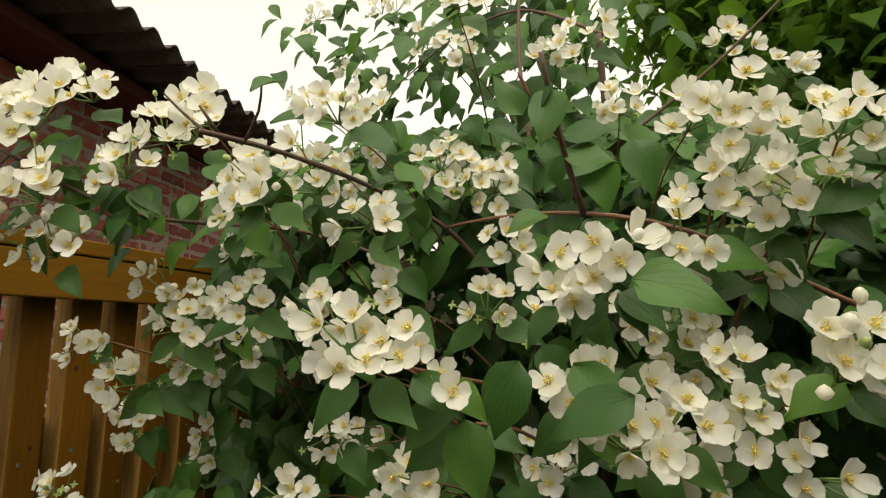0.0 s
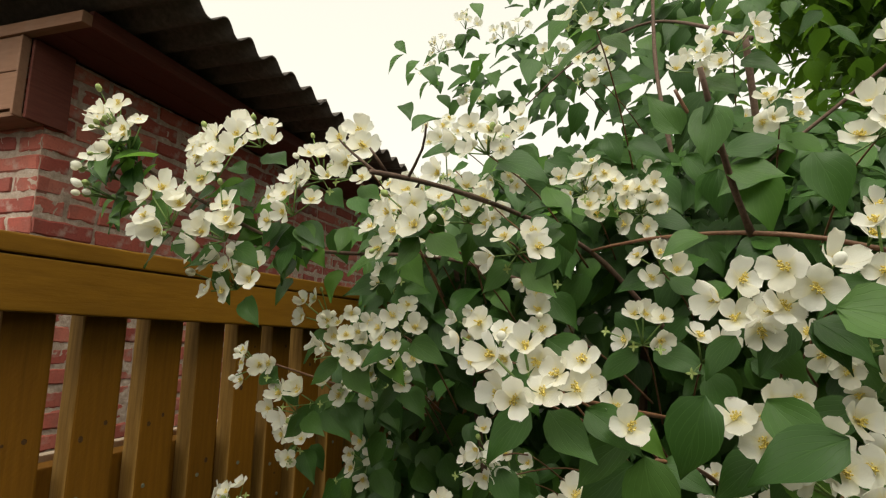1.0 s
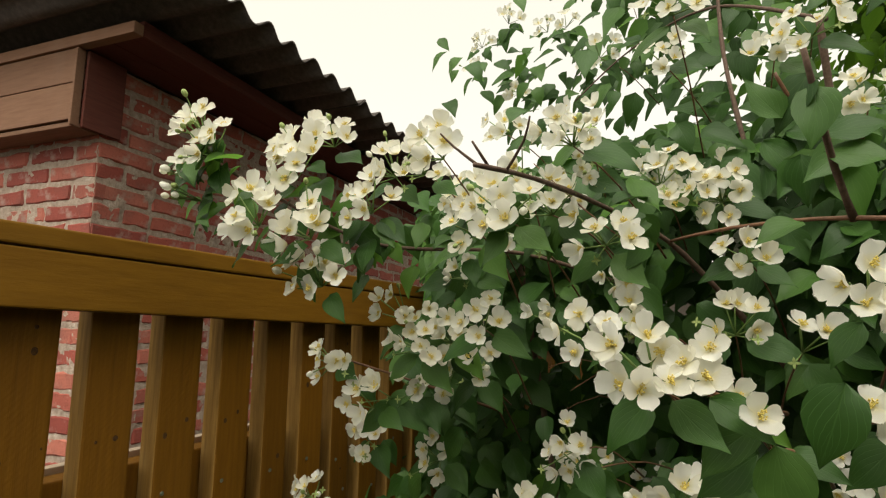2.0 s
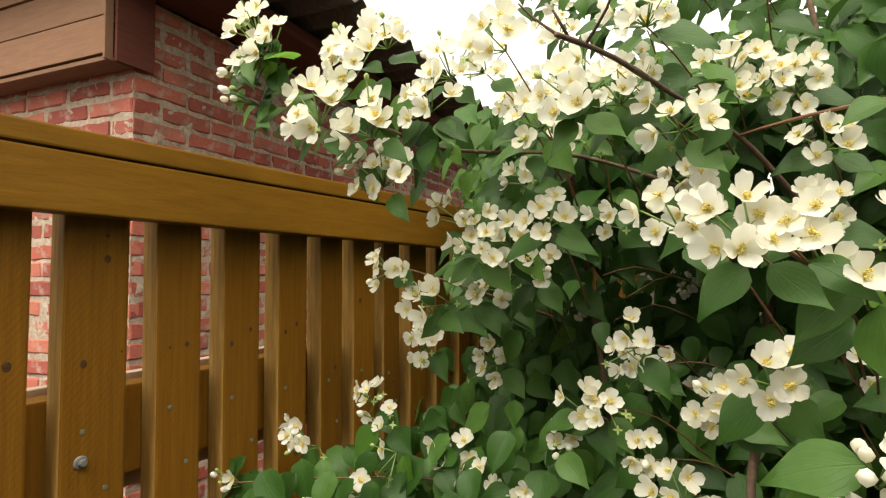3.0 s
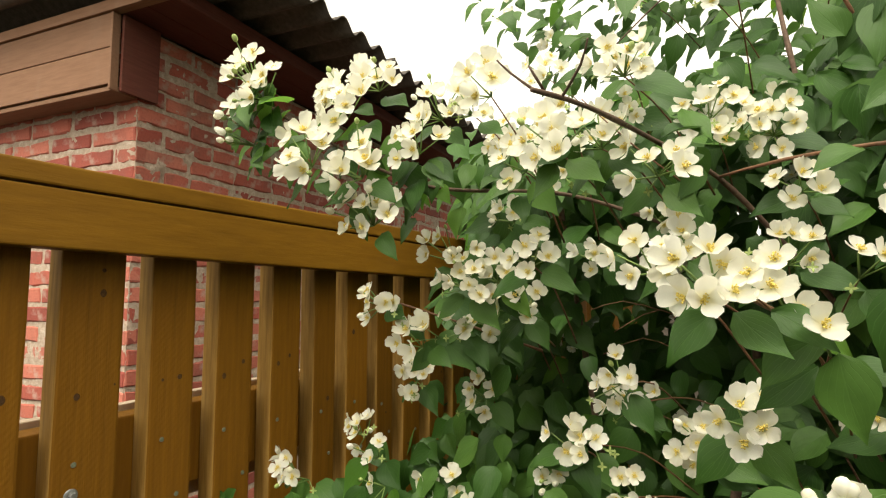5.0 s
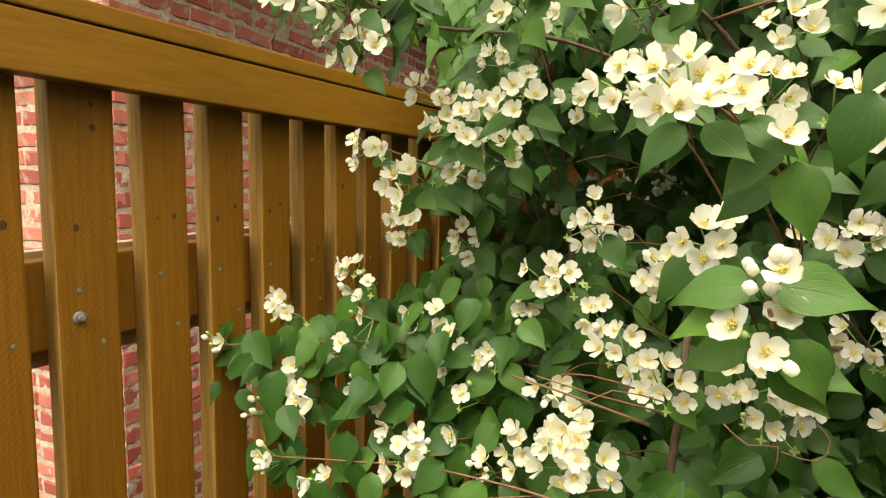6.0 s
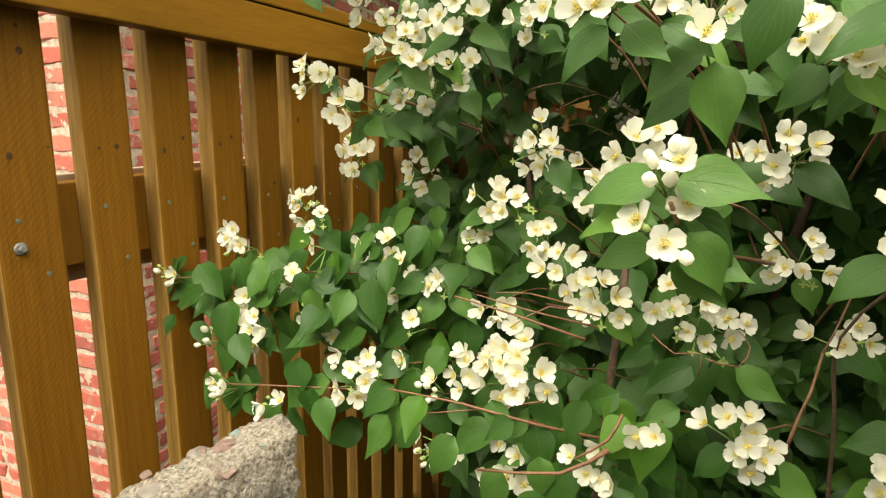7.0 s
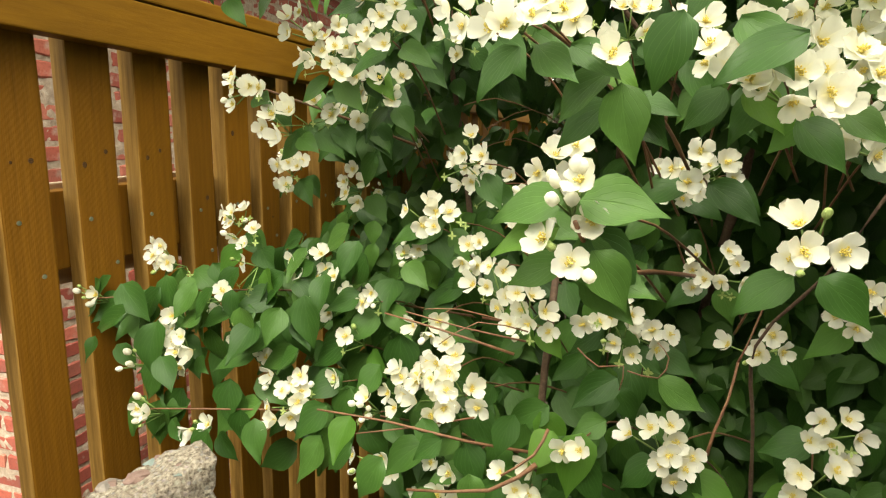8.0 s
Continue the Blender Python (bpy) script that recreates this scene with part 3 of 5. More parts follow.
def petal(verts, faces, uvs, angle, lift, cup, seed, rows=7, cols=6):
    """One rounded petal: narrow at its foot, broad and softly notched at its end, hollowed like a spoon."""
    rnd = random.Random(seed)
    base = len(verts)
    ca, sa = math.cos(angle), math.sin(angle)
    wob, size, roll = rnd.uniform(0, 6), rnd.uniform(0.92, 1.08), rnd.uniform(-0.28, 0.28)
    tipcurl, notch = rnd.uniform(-0.45, 0.30), rnd.uniform(0.0, 0.075)
    for i in range(rows + 1):
        t = i / rows
        # a spread of widths that closes in a round end
        w = (0.048 + 0.214 * math.sin(math.pi / 2 * min(1.0, t / 0.62)) ** 1.25) * (1.0 if t < 0.62 else max(0.02, 1 - ((t - 0.62) / 0.385) ** 2.4) ** 0.5)
        for k in range(cols + 1):
            s = 2 * k / cols - 1
            r = (0.02 + 0.48 * t) * size
            r += (0.045 * (1 - s * s) - notch * math.exp(-12 * s * s) + 0.014 * math.sin(s * 8 + wob)) * max(0.0, t - 0.6) / 0.4
            x, y = r, s * w * size
            z = lift * r + 0.60 * cup * y * y / 0.25 * (0.35 + t) + 0.55 * tipcurl * max(0.0, t - 0.4) ** 2 + 0.5 * cup * (t - 0.25) ** 2 * 0.4 + roll * y + 0.010 * math.sin(5 * s + wob + 6 * t)
            verts.append((x * ca - y * sa, x * sa + y * ca, z))
            uvs.append((s, t))
    for i in range(rows):
        for k in range(cols):
            a = base + i * (cols + 1) + k
            faces.append((a, a + 1, a + cols + 2, a + cols + 1))


def flower_template(seed, lift, cup, rows=7, cols=6):
    rnd = random.Random(seed)
    verts, faces, uvs = [], [], []
    for k in range(4):
        petal(verts, faces, uvs, k * math.pi / 2 + rnd.uniform(-0.16, 0.16), lift + (0.07 if k % 2 else -0.03) + rnd.uniform(-0.16, 0.16), cup, seed * 7 + k, rows, cols)
    return np.array(verts), faces, np.array(uvs)


def stamen_template(seed, count=24):
    rnd = random.Random(seed)
    verts, faces = [], []
    for k in range(count):
        a, tilt = rnd.uniform(0, 6.28), rnd.uniform(0.05, 0.75)
        d = Vector((math.cos(a) * math.sin(tilt), math.sin(a) * math.sin(tilt), math.cos(tilt)))
        o = d.orthogonal().normalized()
        q = d.cross(o)
        ln = rnd.uniform(0.13, 0.23)
        b = len(verts)
        for c, r in ((Vector((0, 0, 0)), 0.008), (d * ln, 0.006)):
            verts += [c + o * r, c + (-0.5 * o + 0.87 * q) * r, c + (-0.5 * o - 0.87 * q) * r]
        faces += [(b, b + 1, b + 4, b + 3), (b + 1, b + 2, b + 5, b + 4), (b + 2, b, b + 3, b + 5)]
        b = len(verts)
        c = d * ln
        verts += [c - d * 0.028, c + o * 0.030, c + q * 0.030, c - o * 0.030, c - q * 0.030, c + d * 0.044]
        for u, w in ((1, 2), (2, 3), (3, 4), (4, 1)):
            faces += [(b, b + w, b + u), (b + 5, b + u, b + w)]
    return np.array([tuple(v) for v in verts]), faces, np.zeros((len(verts), 2))


def bud_template(seed):
    bm = bmesh.new()
    bmesh.ops.create_uvsphere(bm, u_segments=8, v_segments=6, radius=0.5)
    for v in bm.verts:
        v.co.z = v.co.z * 1.35 + 0.6
        k = 1 + 0.08 * math.sin(4 * math.atan2(v.co.y, v.co.x) + v.co.z * 3)
        v.co.x, v.co.y = v.co.x * k, v.co.y * k
    bm.verts.index_update()
    out_v = np.array([tuple(v.co) for v in bm.verts])
    out_f = [tuple(v.index for v in f.verts) for f in bm.faces]
    bm.free()
    return out_v, out_f, np.tile((0.0, 0.8), (len(out_v), 1))


def star_template():
    """What a fallen flower leaves behind: four pointed green sepals round a small cup."""
    verts, faces = [(0, 0, 0.0)], []
    for k in range(4):
        a = k * math.pi / 2
        c, s = math.cos(a), math.sin(a)
        b = len(verts)
        for r, w, z in ((0.16, 0.13, 0.05), (0.34, 0.12, 0.10), (0.55, 0.015, 0.04)):
            verts += [(r * c + w * s, r * s - w * c, z), (r * c - w * s, r * s + w * c, z)]
        faces += [(0, b, b + 1), (b, b + 2, b + 3, b + 1), (b + 2, b + 4, b + 5, b + 3)]
    return np.array(verts), faces, np.zeros((len(verts), 2))


STAR_T = star_template()
LEAF_T = [leaf_template(8, 4, 0.12 + 0.09 * (i % 3), 0.08 + 0.07 * (i % 4), i, (0.29, 0.33, 0.31, 0.35)[i % 4]) for i in range(8)]
LEAF_FAR_T = [leaf_template(5, 2, 0.35, 0.12 + 0.08 * i, 30 + i, 0.30 + 0.02 * i) for i in range(4)]
FLOWER_T = [flower_template(i, (0.10, 0.26, 0.40, 0.54, 0.90)[i % 5], (0.5, 0.65, 0.75, 0.85, 0.95)[i % 5]) for i in range(10)]
FLOWER_FAR_T = [flower_template(40 + i, (0.2, 0.42, 0.75)[i % 3], 0.8, 4, 4) for i in range(5)]
STAMEN_T = [stamen_template(i) for i in range(4)]
STAMEN_FAR_T = stamen_template(9, 7)
BUD_T = bud_template(0)
LEAF_ME = [mesh_of("leaf", *LEAF_T[i][:2], LEAF, LEAF_T[i][2]) for i in range(8)]
YOUNG_ME = [mesh_of("leaf", *LEAF_T[i][:2], YOUNG, LEAF_T[i][2]) for i in range(8)]
FLOWER_ME = [mesh_of("flower", *FLOWER_T[i][:2], PETAL, FLOWER_T[i][2]) for i in range(10)]
STAMEN_ME = [mesh_of("stamen_tuft", *STAMEN_T[i][:2], STAMEN, STAMEN_T[i][2]) for i in range(4)]
BUD_ME = [mesh_of("bud", *BUD_T[:2], mat, BUD_T[2]) for mat in (PETAL, CALYX)]

shrub = tagged(empty("flowering_shrub"), "mock orange shrub in full white bloom with dark green leaves", "shrub")
leaf_heap, young_heap, flower_heap, stamen_heap, stalk_heap, twig_heap, bud_heap = Heap(), Heap(), Heap(), Heap(), Heap(), Heap(), Heap()
STAR_ME = mesh_of("calyx", *STAR_T[:2], CALYX, STAR_T[2])
COUNT = {"leaf": 0, "calyx": 0, "flower": 0, "bud": 0}
rs = random.Random(11)


def aim(at, along, facing, size):
    """A matrix with its Y along one way and its Z as near as can be to another."""
    y = Vector(along).normalized()
    x = y.cross(Vector(facing)).normalized()
    z = x.cross(y)
    return Matrix.Translation(at) @ Matrix((x, y, z)).transposed().to_4x4() @ Matrix.Diagonal((size, size, size, 1))


def leaf(at, along, facing, size, young=False, near=True):
    k = rs.randrange(8)
    m = aim(at, along, facing, size)
    if near and COUNT["leaf"] < 300:
        COUNT["leaf"] += 1
        piece("leaf", (YOUNG_ME if young else LEAF_ME)[k], m, shrub)
    else:
        (young_heap if young else leaf_heap).add(LEAF_T[k] if near else LEAF_FAR_T[k % 4], m)


def flower(at, facing, size, openness=None, near=True):
    f = Vector(facing).normalized()
    spin = Matrix.Rotation(rs.uniform(0, 6.28), 4, "Z")
    k = rs.randrange(10) if openness is None else openness
    m = Matrix.Translation(at) @ f.to_track_quat("Z", "Y").to_matrix().to_4x4() @ spin @ Matrix.Diagonal((size, size, size, 1))
    if near and COUNT["flower"] < 300:
        COUNT["flower"] += 1
        ob = piece("flower", FLOWER_ME[k], m, shrub)
        piece("stamen_tuft", STAMEN_ME[k % 4], Matrix.Identity(4), ob)
    else:
        flower_heap.add(FLOWER_T[k] if near else FLOWER_FAR_T[k % 5], m)
        stamen_heap.add(STAMEN_T[k % 4] if near else STAMEN_FAR_T, m)


def bud(at, facing, size):
    m = Matrix.Translation(at) @ Vector(facing).normalized().to_track_quat("Z", "Y").to_matrix().to_4x4() @ Matrix.Diagonal((size, size, size, 1))
    if COUNT["bud"] < 300:
        COUNT["bud"] += 1
        piece("bud", BUD_ME[0 if size > 0.0075 else 1], m, shrub)
    else:
        bud_heap.add(BUD_T, m)


def jitter(v, a):
    return Vector(v) + Vector((rs.uniform(-a, a), rs.uniform(-a, a), rs.uniform(-a, a)))


def cluster(x, y, z, n, size=0.036, facing=(0, -1, 0.25), spread=1.0, buds=0, leaves=2, near=True, stem=True):
    """A raceme: open flowers on short stalks round the end of a shoot, a pair of leaves behind them, the shoot going back into the shrub."""
    c, f = Vector((x, y, z)), (Vector(facing) + Vector((0, 0, 0.12))).normalized()
    size *= 0.84 if z > 1.02 else 0.94
    u = f.cross(Vector((0, 0, 1))).normalized()
    w = u.cross(f)
    root = c - f * 0.026 - Vector((0, 0, 0.010))
    spots = []
    for k in range(n):
        for attempt in range(20):
            r, a = size * spread * 0.50 * math.sqrt(n) * math.sqrt(rs.random()), rs.uniform(0, 6.28)
            q = Vector((r * math.cos(a), 0.85 * r * math.sin(a)))
            if all((q - s).length > 0.66 * size for s in spots):
                break
        spots.append(q)
        dome = -0.35 * q.length
        p = c + u * q.x + w * q.y + f * (dome + rs.uniform(-0.008, 0.008))
        face = f + (u * q.x + w * q.y) * 14 + Vector((rs.uniform(-0.6, 0.6), rs.uniform(-0.2, 0.2), rs.uniform(-0.45, 0.6)))
        flower(p, face, size * rs.uniform(0.86, 1.06), None, near)
        stalk_heap.add(tube([root, p - face.normalized() * 0.003], 0.0011, 0.0009, 4), Matrix.Identity(4))
    for k in range(buds):
        a = rs.uniform(0, 6.28)
        p = c + (u * math.cos(a) + w * math.sin(a)) * size * rs.uniform(0.3, 0.9) * math.sqrt(max(n, 1)) * 0.6 + f * rs.uniform(-0.01, 0.015)
        d = (p - root).normalized()
        bud(p, d, rs.uniform(0.005, 0.010))
        stalk_heap.add(tube([root, p], 0.0009, 0.0008, 4), Matrix.Identity(4))
    for k in range(rs.choice((0, 0, 1, 2, 3)) if near and y > 0.3 and COUNT["calyx"] < 150 else 0):
        COUNT["calyx"] += 1
        p = root + f * rs.uniform(0.0, 0.04) + u * rs.uniform(-0.035, 0.035) + w * rs.uniform(-0.03, 0.015)
        d = (p - root).normalized() + f
        piece("calyx", STAR_ME, Matrix.Translation(p) @ d.to_track_quat("Z", "Y").to_matrix().to_4x4() @ Matrix.Diagonal((0.011, 0.011, 0.011, 1)), shrub)
        stalk_heap.add(tube([root, p], 0.0008, 0.0007, 4), Matrix.Identity(4))
    for k in range(leaves):
        side = u * (1 if k % 2 else -1)
        d = side * rs.uniform(0.5, 1.1) + Vector((0, -0.25, -rs.uniform(0.2, 1.0)))
        leaf(root + d.normalized() * 0.01 - f * 0.01, d, f + Vector((0, 0, 0.5)) + Vector((rs.uniform(-.3, .3), 0, 0)), rs.uniform(0.040, 0.055) if y < 0.3 else rs.uniform(0.045, 0.066), rs.random() < 0.10, near)
    if stem and x > 0.40:
        back_to = root + Vector((rs.uniform(-0.05, 0.10), rs.uniform(0.18, 0.32), -rs.uniform(0.05, 0.16)))
        twig_heap.add(tube([root, root * 0.55 + back_to * 0.45 + Vector((0, 0, 0.02)), back_to], 0.0009, 0.0015, 5), Matrix.Identity(4))


def branch(points, r0, r1, mat, label=""):
    v, f, u = tube(points, r0, r1, 8)
    me = mesh_of("branch", v, f, mat, u)
    ob = new("branch", me)
    ob.parent = shrub
    return tagged(ob, label=label)


def leafy(points, n, size, young=0.08, droop=0.6, near=True, loose=0.035):
    """Leaves to both sides of a shoot, on short side twigs of uneven length, tips hanging."""
    pts = [Vector(p) for p in points]
    for k in range(n):
        t = rs.random() * (len(pts) - 1)
        i = min(int(t), len(pts) - 2)
        p = pts[i].lerp(pts[i + 1], t - i) + Vector((rs.gauss(0, loose), rs.gauss(0, loose * 0.9), rs.gauss(-0.01, loose)))
        d = (pts[i + 1] - pts[i]).normalized()
        way = d * rs.uniform(-0.4, 0.7) + Vector((rs.uniform(-0.6, 0.5), rs.uniform(-0.5, 0.0), -droop * rs.uniform(0.3, 1.4)))
        leaf(p, way, Vector((0.15, -0.8, 0.65)) + jitter((0, 0, 0), 0.32), size * rs.uniform(0.65, 1.25), rs.random() < young, near)


# ---- the shrub: main stems and branches ----
branch([(0.643, 0.931, -0.32), (0.648, 1.013, 0.657), (0.682, 0.994, 1.063), (0.715, 0.873, 1.284)], 0.014, 0.006, BARK)
branch([(0.787, 0.967, -0.32), (0.858, 1.031, 0.732), (0.926, 0.960, 1.222), (0.900, 0.781, 1.779)], 0.014, 0.005, BARK)
branch([(0.485, 0.716, -0.32), (0.464, 0.839, 0.661), (0.428, 0.814, 1.083), (0.412, 0.712, 1.448)], 0.012, 0.004, BARK)
branch([(0.636, 0.595, -0.32), (0.705, 0.449, 0.764), (0.717, 0.434, 0.925), (0.716, 0.455, 1.010), (0.722, 0.490, 1.060)], 0.0062, 0.0046, BARK, "pale brown bare stem")
# long bare branch that rises towards the fence
MAIN = [(0.831, 0.744, 1.228), (0.758, 0.642, 1.337), (0.701, 0.559, 1.410), (0.654, 0.421, 1.436), (0.637, 0.261, 1.432), (0.623, 0.167, 1.423)]
branch(MAIN, 0.0042, 0.0022, BARK, "long bare brown branch")
branch([(0.630, 0.212, 1.428), (0.655, 0.194, 1.446), (0.667, 0.179, 1.460)], 0.0015, 0.0008, BARK)
branch([(0.624, 0.175, 1.423), (0.604, 0.166, 1.441), (0.595, 0.158, 1.452)], 0.0015, 0.0007, BARK)
branch([(0.626, 0.186, 1.426), (0.620, 0.168, 1.444)], 0.0015, 0.0010, BARK)
branch([(0.701, 0.559, 1.410), (0.778, 0.521, 1.415), (0.889, 0.443, 1.402), (0.996, 0.440, 1.379), (1.137, 0.483, 1.316), (1.299, 0.561, 1.255)], 0.0020, 0.0034, TWIG, "reddish-brown cross branch")
branch([(0.893, 0.445, 1.400), (0.879, 0.406, 1.444), (0.868, 0.361, 1.494), (0.860, 0.332, 1.536)], 0.0038, 0.0026, BARK, "cut brown branch stub")
branch([(0.876, 0.389, 1.467), (0.859, 0.371, 1.482), (0.843, 0.352, 1.511), (0.837, 0.346, 1.525)], 0.0020, 0.0015, TWIG)
branch([(0.647, 0.713, 1.350), (0.505, 0.540, 1.404), (0.376, 0.361, 1.402), (0.286, 0.259, 1.456), (0.217, 0.185, 1.510)], 0.0035, 0.0016, BARK)
branch([(0.419, 0.620, 1.167), (0.326, 0.507, 1.216), (0.243, 0.422, 1.253)], 0.0024, 0.0014, TWIG)
branch([(0.691, 0.717, 0.853), (0.491, 0.532, 0.915), (0.313, 0.431, 0.943), (0.157, 0.365, 0.934), (0.029, 0.292, 0.923)], 0.0024, 0.0010, TWIG)
branch([(0.671, 0.561, 0.696), (0.541, 0.437, 0.777), (0.413, 0.373, 0.792), (0.297, 0.317, 0.792), (0.199, 0.258, 0.795)], 0.0020, 0.0010, TWIG)
branch([(0.762, 0.405, 0.800), (0.668, 0.305, 0.846), (0.585, 0.284, 0.857), (0.489, 0.269, 0.857)], 0.0022, 0.0010, TWIG)
branch([(0.700, 0.356, 0.936), (0.616, 0.336, 0.957), (0.547, 0.326, 0.969)], 0.0017, 0.0010, TWIG)
branch([(0.751, 0.290, 0.850), (0.710, 0.266, 0.822), (0.626, 0.245, 0.809)], 0.0024, 0.0012, TWIG)
branch([(0.964, 0.542, 0.646), (0.950, 0.498, 0.837), (0.940, 0.459, 0.956), (0.989, 0.410, 1.051), (1.022, 0.385, 1.132)], 0.0023, 0.0014, BARK)
branch([(0.877, 0.566, 1.005), (0.846, 0.348, 1.049), (0.826, 0.184, 1.079), (0.817, 0.123, 1.120)], 0.0026, 0.0016, TWIG)
branch([(0.858, 0.523, 1.131), (0.843, 0.346, 1.186), (0.827, 0.235, 1.210)], 0.0024, 0.0014, TWIG)
branch([(0.821, 0.521, 1.203), (0.791, 0.319, 1.233), (0.768, 0.196, 1.253)], 0.0024, 0.0014, TWIG)
branch([(0.909, 0.782, 1.777), (0.739, 0.924, 1.925), (0.562, 1.025, 1.933), (0.413, 1.062, 1.853)], 0.0035, 0.0015, BARK)
branch([(0.798, 0.739, 1.521), (0.765, 0.768, 1.746), (0.754, 0.821, 2.000), (0.723, 0.872, 2.267)], 0.0040, 0.0015, BARK)
branch([(0.905, 0.696, 1.536), (1.063, 0.680, 1.658), (1.193, 0.668, 1.784), (1.328, 0.675, 1.912)], 0.0028, 0.0012, BARK)

# bare and dead twigs
branch([(0.669, 0.320, 0.868), (0.601, 0.290, 0.852), (0.541, 0.260, 0.843)], 0.0012, 0.0006, TWIG)
branch([(0.712, 0.360, 0.952), (0.650, 0.330, 0.966), (0.591, 0.300, 0.984)], 0.0013, 0.0007, TWIG)
branch([(0.682, 0.360, 0.972), (0.641, 0.335, 0.985), (0.610, 0.310, 0.987)], 0.0010, 0.0005, TWIG)
branch([(0.717, 0.350, 0.967), (0.668, 0.325, 0.977), (0.633, 0.300, 0.953)], 0.0009, 0.0005, TWIG)
branch([(0.774, 0.340, 0.962), (0.797, 0.337, 0.947), (0.822, 0.333, 0.954), (0.820, 0.330, 0.929)], 0.0009, 0.0006, TWIG)
branch([(0.825, 0.340, 0.947), (0.854, 0.343, 0.944), (0.862, 0.347, 0.965), (0.850, 0.350, 0.978)], 0.0009, 0.0006, TWIG)
branch([(0.764, 0.280, 0.896), (0.757, 0.260, 0.877), (0.732, 0.240, 0.859)], 0.0018, 0.0011, TWIG)
branch([(0.924, 0.420, 0.948), (0.918, 0.400, 0.913), (0.909, 0.384, 0.885), (0.904, 0.380, 0.857)], 0.0013, 0.0017, TWIG)
branch([(0.947, 0.440, 1.024), (0.934, 0.430, 0.977), (0.929, 0.422, 0.962), (0.924, 0.420, 0.948)], 0.0010, 0.0013, TWIG)
branch([(0.574, 0.750, 1.233), (0.527, 0.705, 1.248), (0.489, 0.660, 1.234)], 0.0010, 0.0006, TWIG)
branch([(0.626, 0.850, 1.192), (0.569, 0.775, 1.233), (0.513, 0.700, 1.197)], 0.0012, 0.0007, TWIG)
branch([(0.596, 0.850, 1.152), (0.536, 0.785, 1.183), (0.486, 0.720, 1.157)], 0.0010, 0.0006, TWIG)
branch([(0.578, 0.400, 1.493), (0.626, 0.450, 1.438), (0.677, 0.500, 1.390)], 0.0007, 0.0012, TWIG)

# ---- the shrub: racemes along its shoots ----
# shoot that reaches over the fence
cluster(0.211, 0.176, 1.549, 6, 0.0319, (-0.3, -1, 0.3), 1.0, 5, 2)
cluster(0.239, 0.172, 1.518, 8, 0.0338, (-0.2, -1, 0.3), 0.9, 3, 2)
cluster(0.207, 0.179, 1.486, 1, 0.0321, (-0.5, -1, 0.1), 1.0, 7, 3)
cluster(0.200, 0.184, 1.454, 0, 0.0283, (-0.5, -1, -0.3), 2.0, 7, 2)
cluster(0.300, 0.264, 1.532, 7, 0.0399, (0, -1, 0.3), 1.0, 1, 2)
cluster(0.310, 0.245, 1.496, 7, 0.0397, (0, -1, 0.2), 0.9, 0, 2)
cluster(0.300, 0.324, 1.568, 6, 0.0381, (0, -1, 0.4), 1.0, 1, 1)
cluster(0.316, 0.186, 1.424, 7, 0.0363, (0.1, -1, 0.15), 1.0, 1, 2)
cluster(0.360, 0.226, 1.412, 6, 0.0398, (0.1, -1, 0.15), 0.8, 1, 2)
cluster(0.356, 0.252, 1.358, 9, 0.0334, (0.1, -1, 0.15), 0.9, 2, 1)
cluster(0.395, 0.296, 1.453, 7, 0.0359, (0.1, -1, 0.15), 0.9, 0, 3)
cluster(0.375, 0.370, 1.524, 8, 0.0359, (0, -1, 0.4), 1.1, 3, 2)
cluster(0.430, 0.367, 1.520, 6, 0.0357, (0, -1, 0.4), 1.1, 3, 1)
cluster(0.492, 0.306, 1.513, 4, 0.0436, (0, -1, 0.3), 0.7, 0, 0)
cluster(0.545, 0.417, 1.513, 1, 0.0418, (0, -1, 0.3), 1, 1, 0)
cluster(0.412, 0.653, 1.665, 6, 0.0391, (0, -1, 0.2), 1, 1, 1)
leafy(((0.422, 0.410, 1.413), (0.360, 0.347, 1.422), (0.300, 0.283, 1.465), (0.240, 0.211, 1.498)), 32, 0.050, 0.5, 0.6, True, 0.024)
leafy(((0.284, 0.259, 1.427), (0.226, 0.204, 1.480), (0.218, 0.201, 1.520)), 16, 0.050, 0.5, 0.9, True, 0.018)
leafy(((0.484, 0.441, 1.431), (0.388, 0.319, 1.428), (0.340, 0.270, 1.393)), 6, 0.050, 0.1)
# between the shoot and the long bare branch
cluster(0.520, 0.340, 1.424, 6, 0.0370, (0, -1, 0.3), 1.0, 1, 2)
cluster(0.585, 0.285, 1.426, 6, 0.0385, (0, -1, 0.2), 0.9, 2, 2)
cluster(0.611, 0.347, 1.438, 5, 0.0367, (0, -1, 0.2), 1.0, 0, 2)
cluster(0.672, 0.342, 1.396, 5, 0.0384, (0, -1, 0.1), 1.0, 0, 2)
cluster(0.453, 0.445, 1.486, 5, 0.0374, (0, -1, 0.3), 1.0, 0, 2)
cluster(0.601, 0.491, 1.581, 6, 0.0372, (0, -1, 0.2), 1.0, 0, 2)
cluster(0.647, 0.318, 1.505, 5, 0.0343, (0, -1, 0.2), 1.0, 3, 1)
cluster(0.694, 0.529, 1.501, 6, 0.0370, (0, -1, 0.1), 1.0, 0, 1)
cluster(0.730, 0.548, 1.484, 6, 0.0369, (0, -1, 0.1), 1.0, 0, 1)
cluster(0.765, 0.554, 1.473, 7, 0.0367, (0, -1, 0.0), 1.0, 0, 1)
cluster(0.753, 0.674, 1.519, 7, 0.0372, (0, -1, 0.0), 1.0, 0, 1)
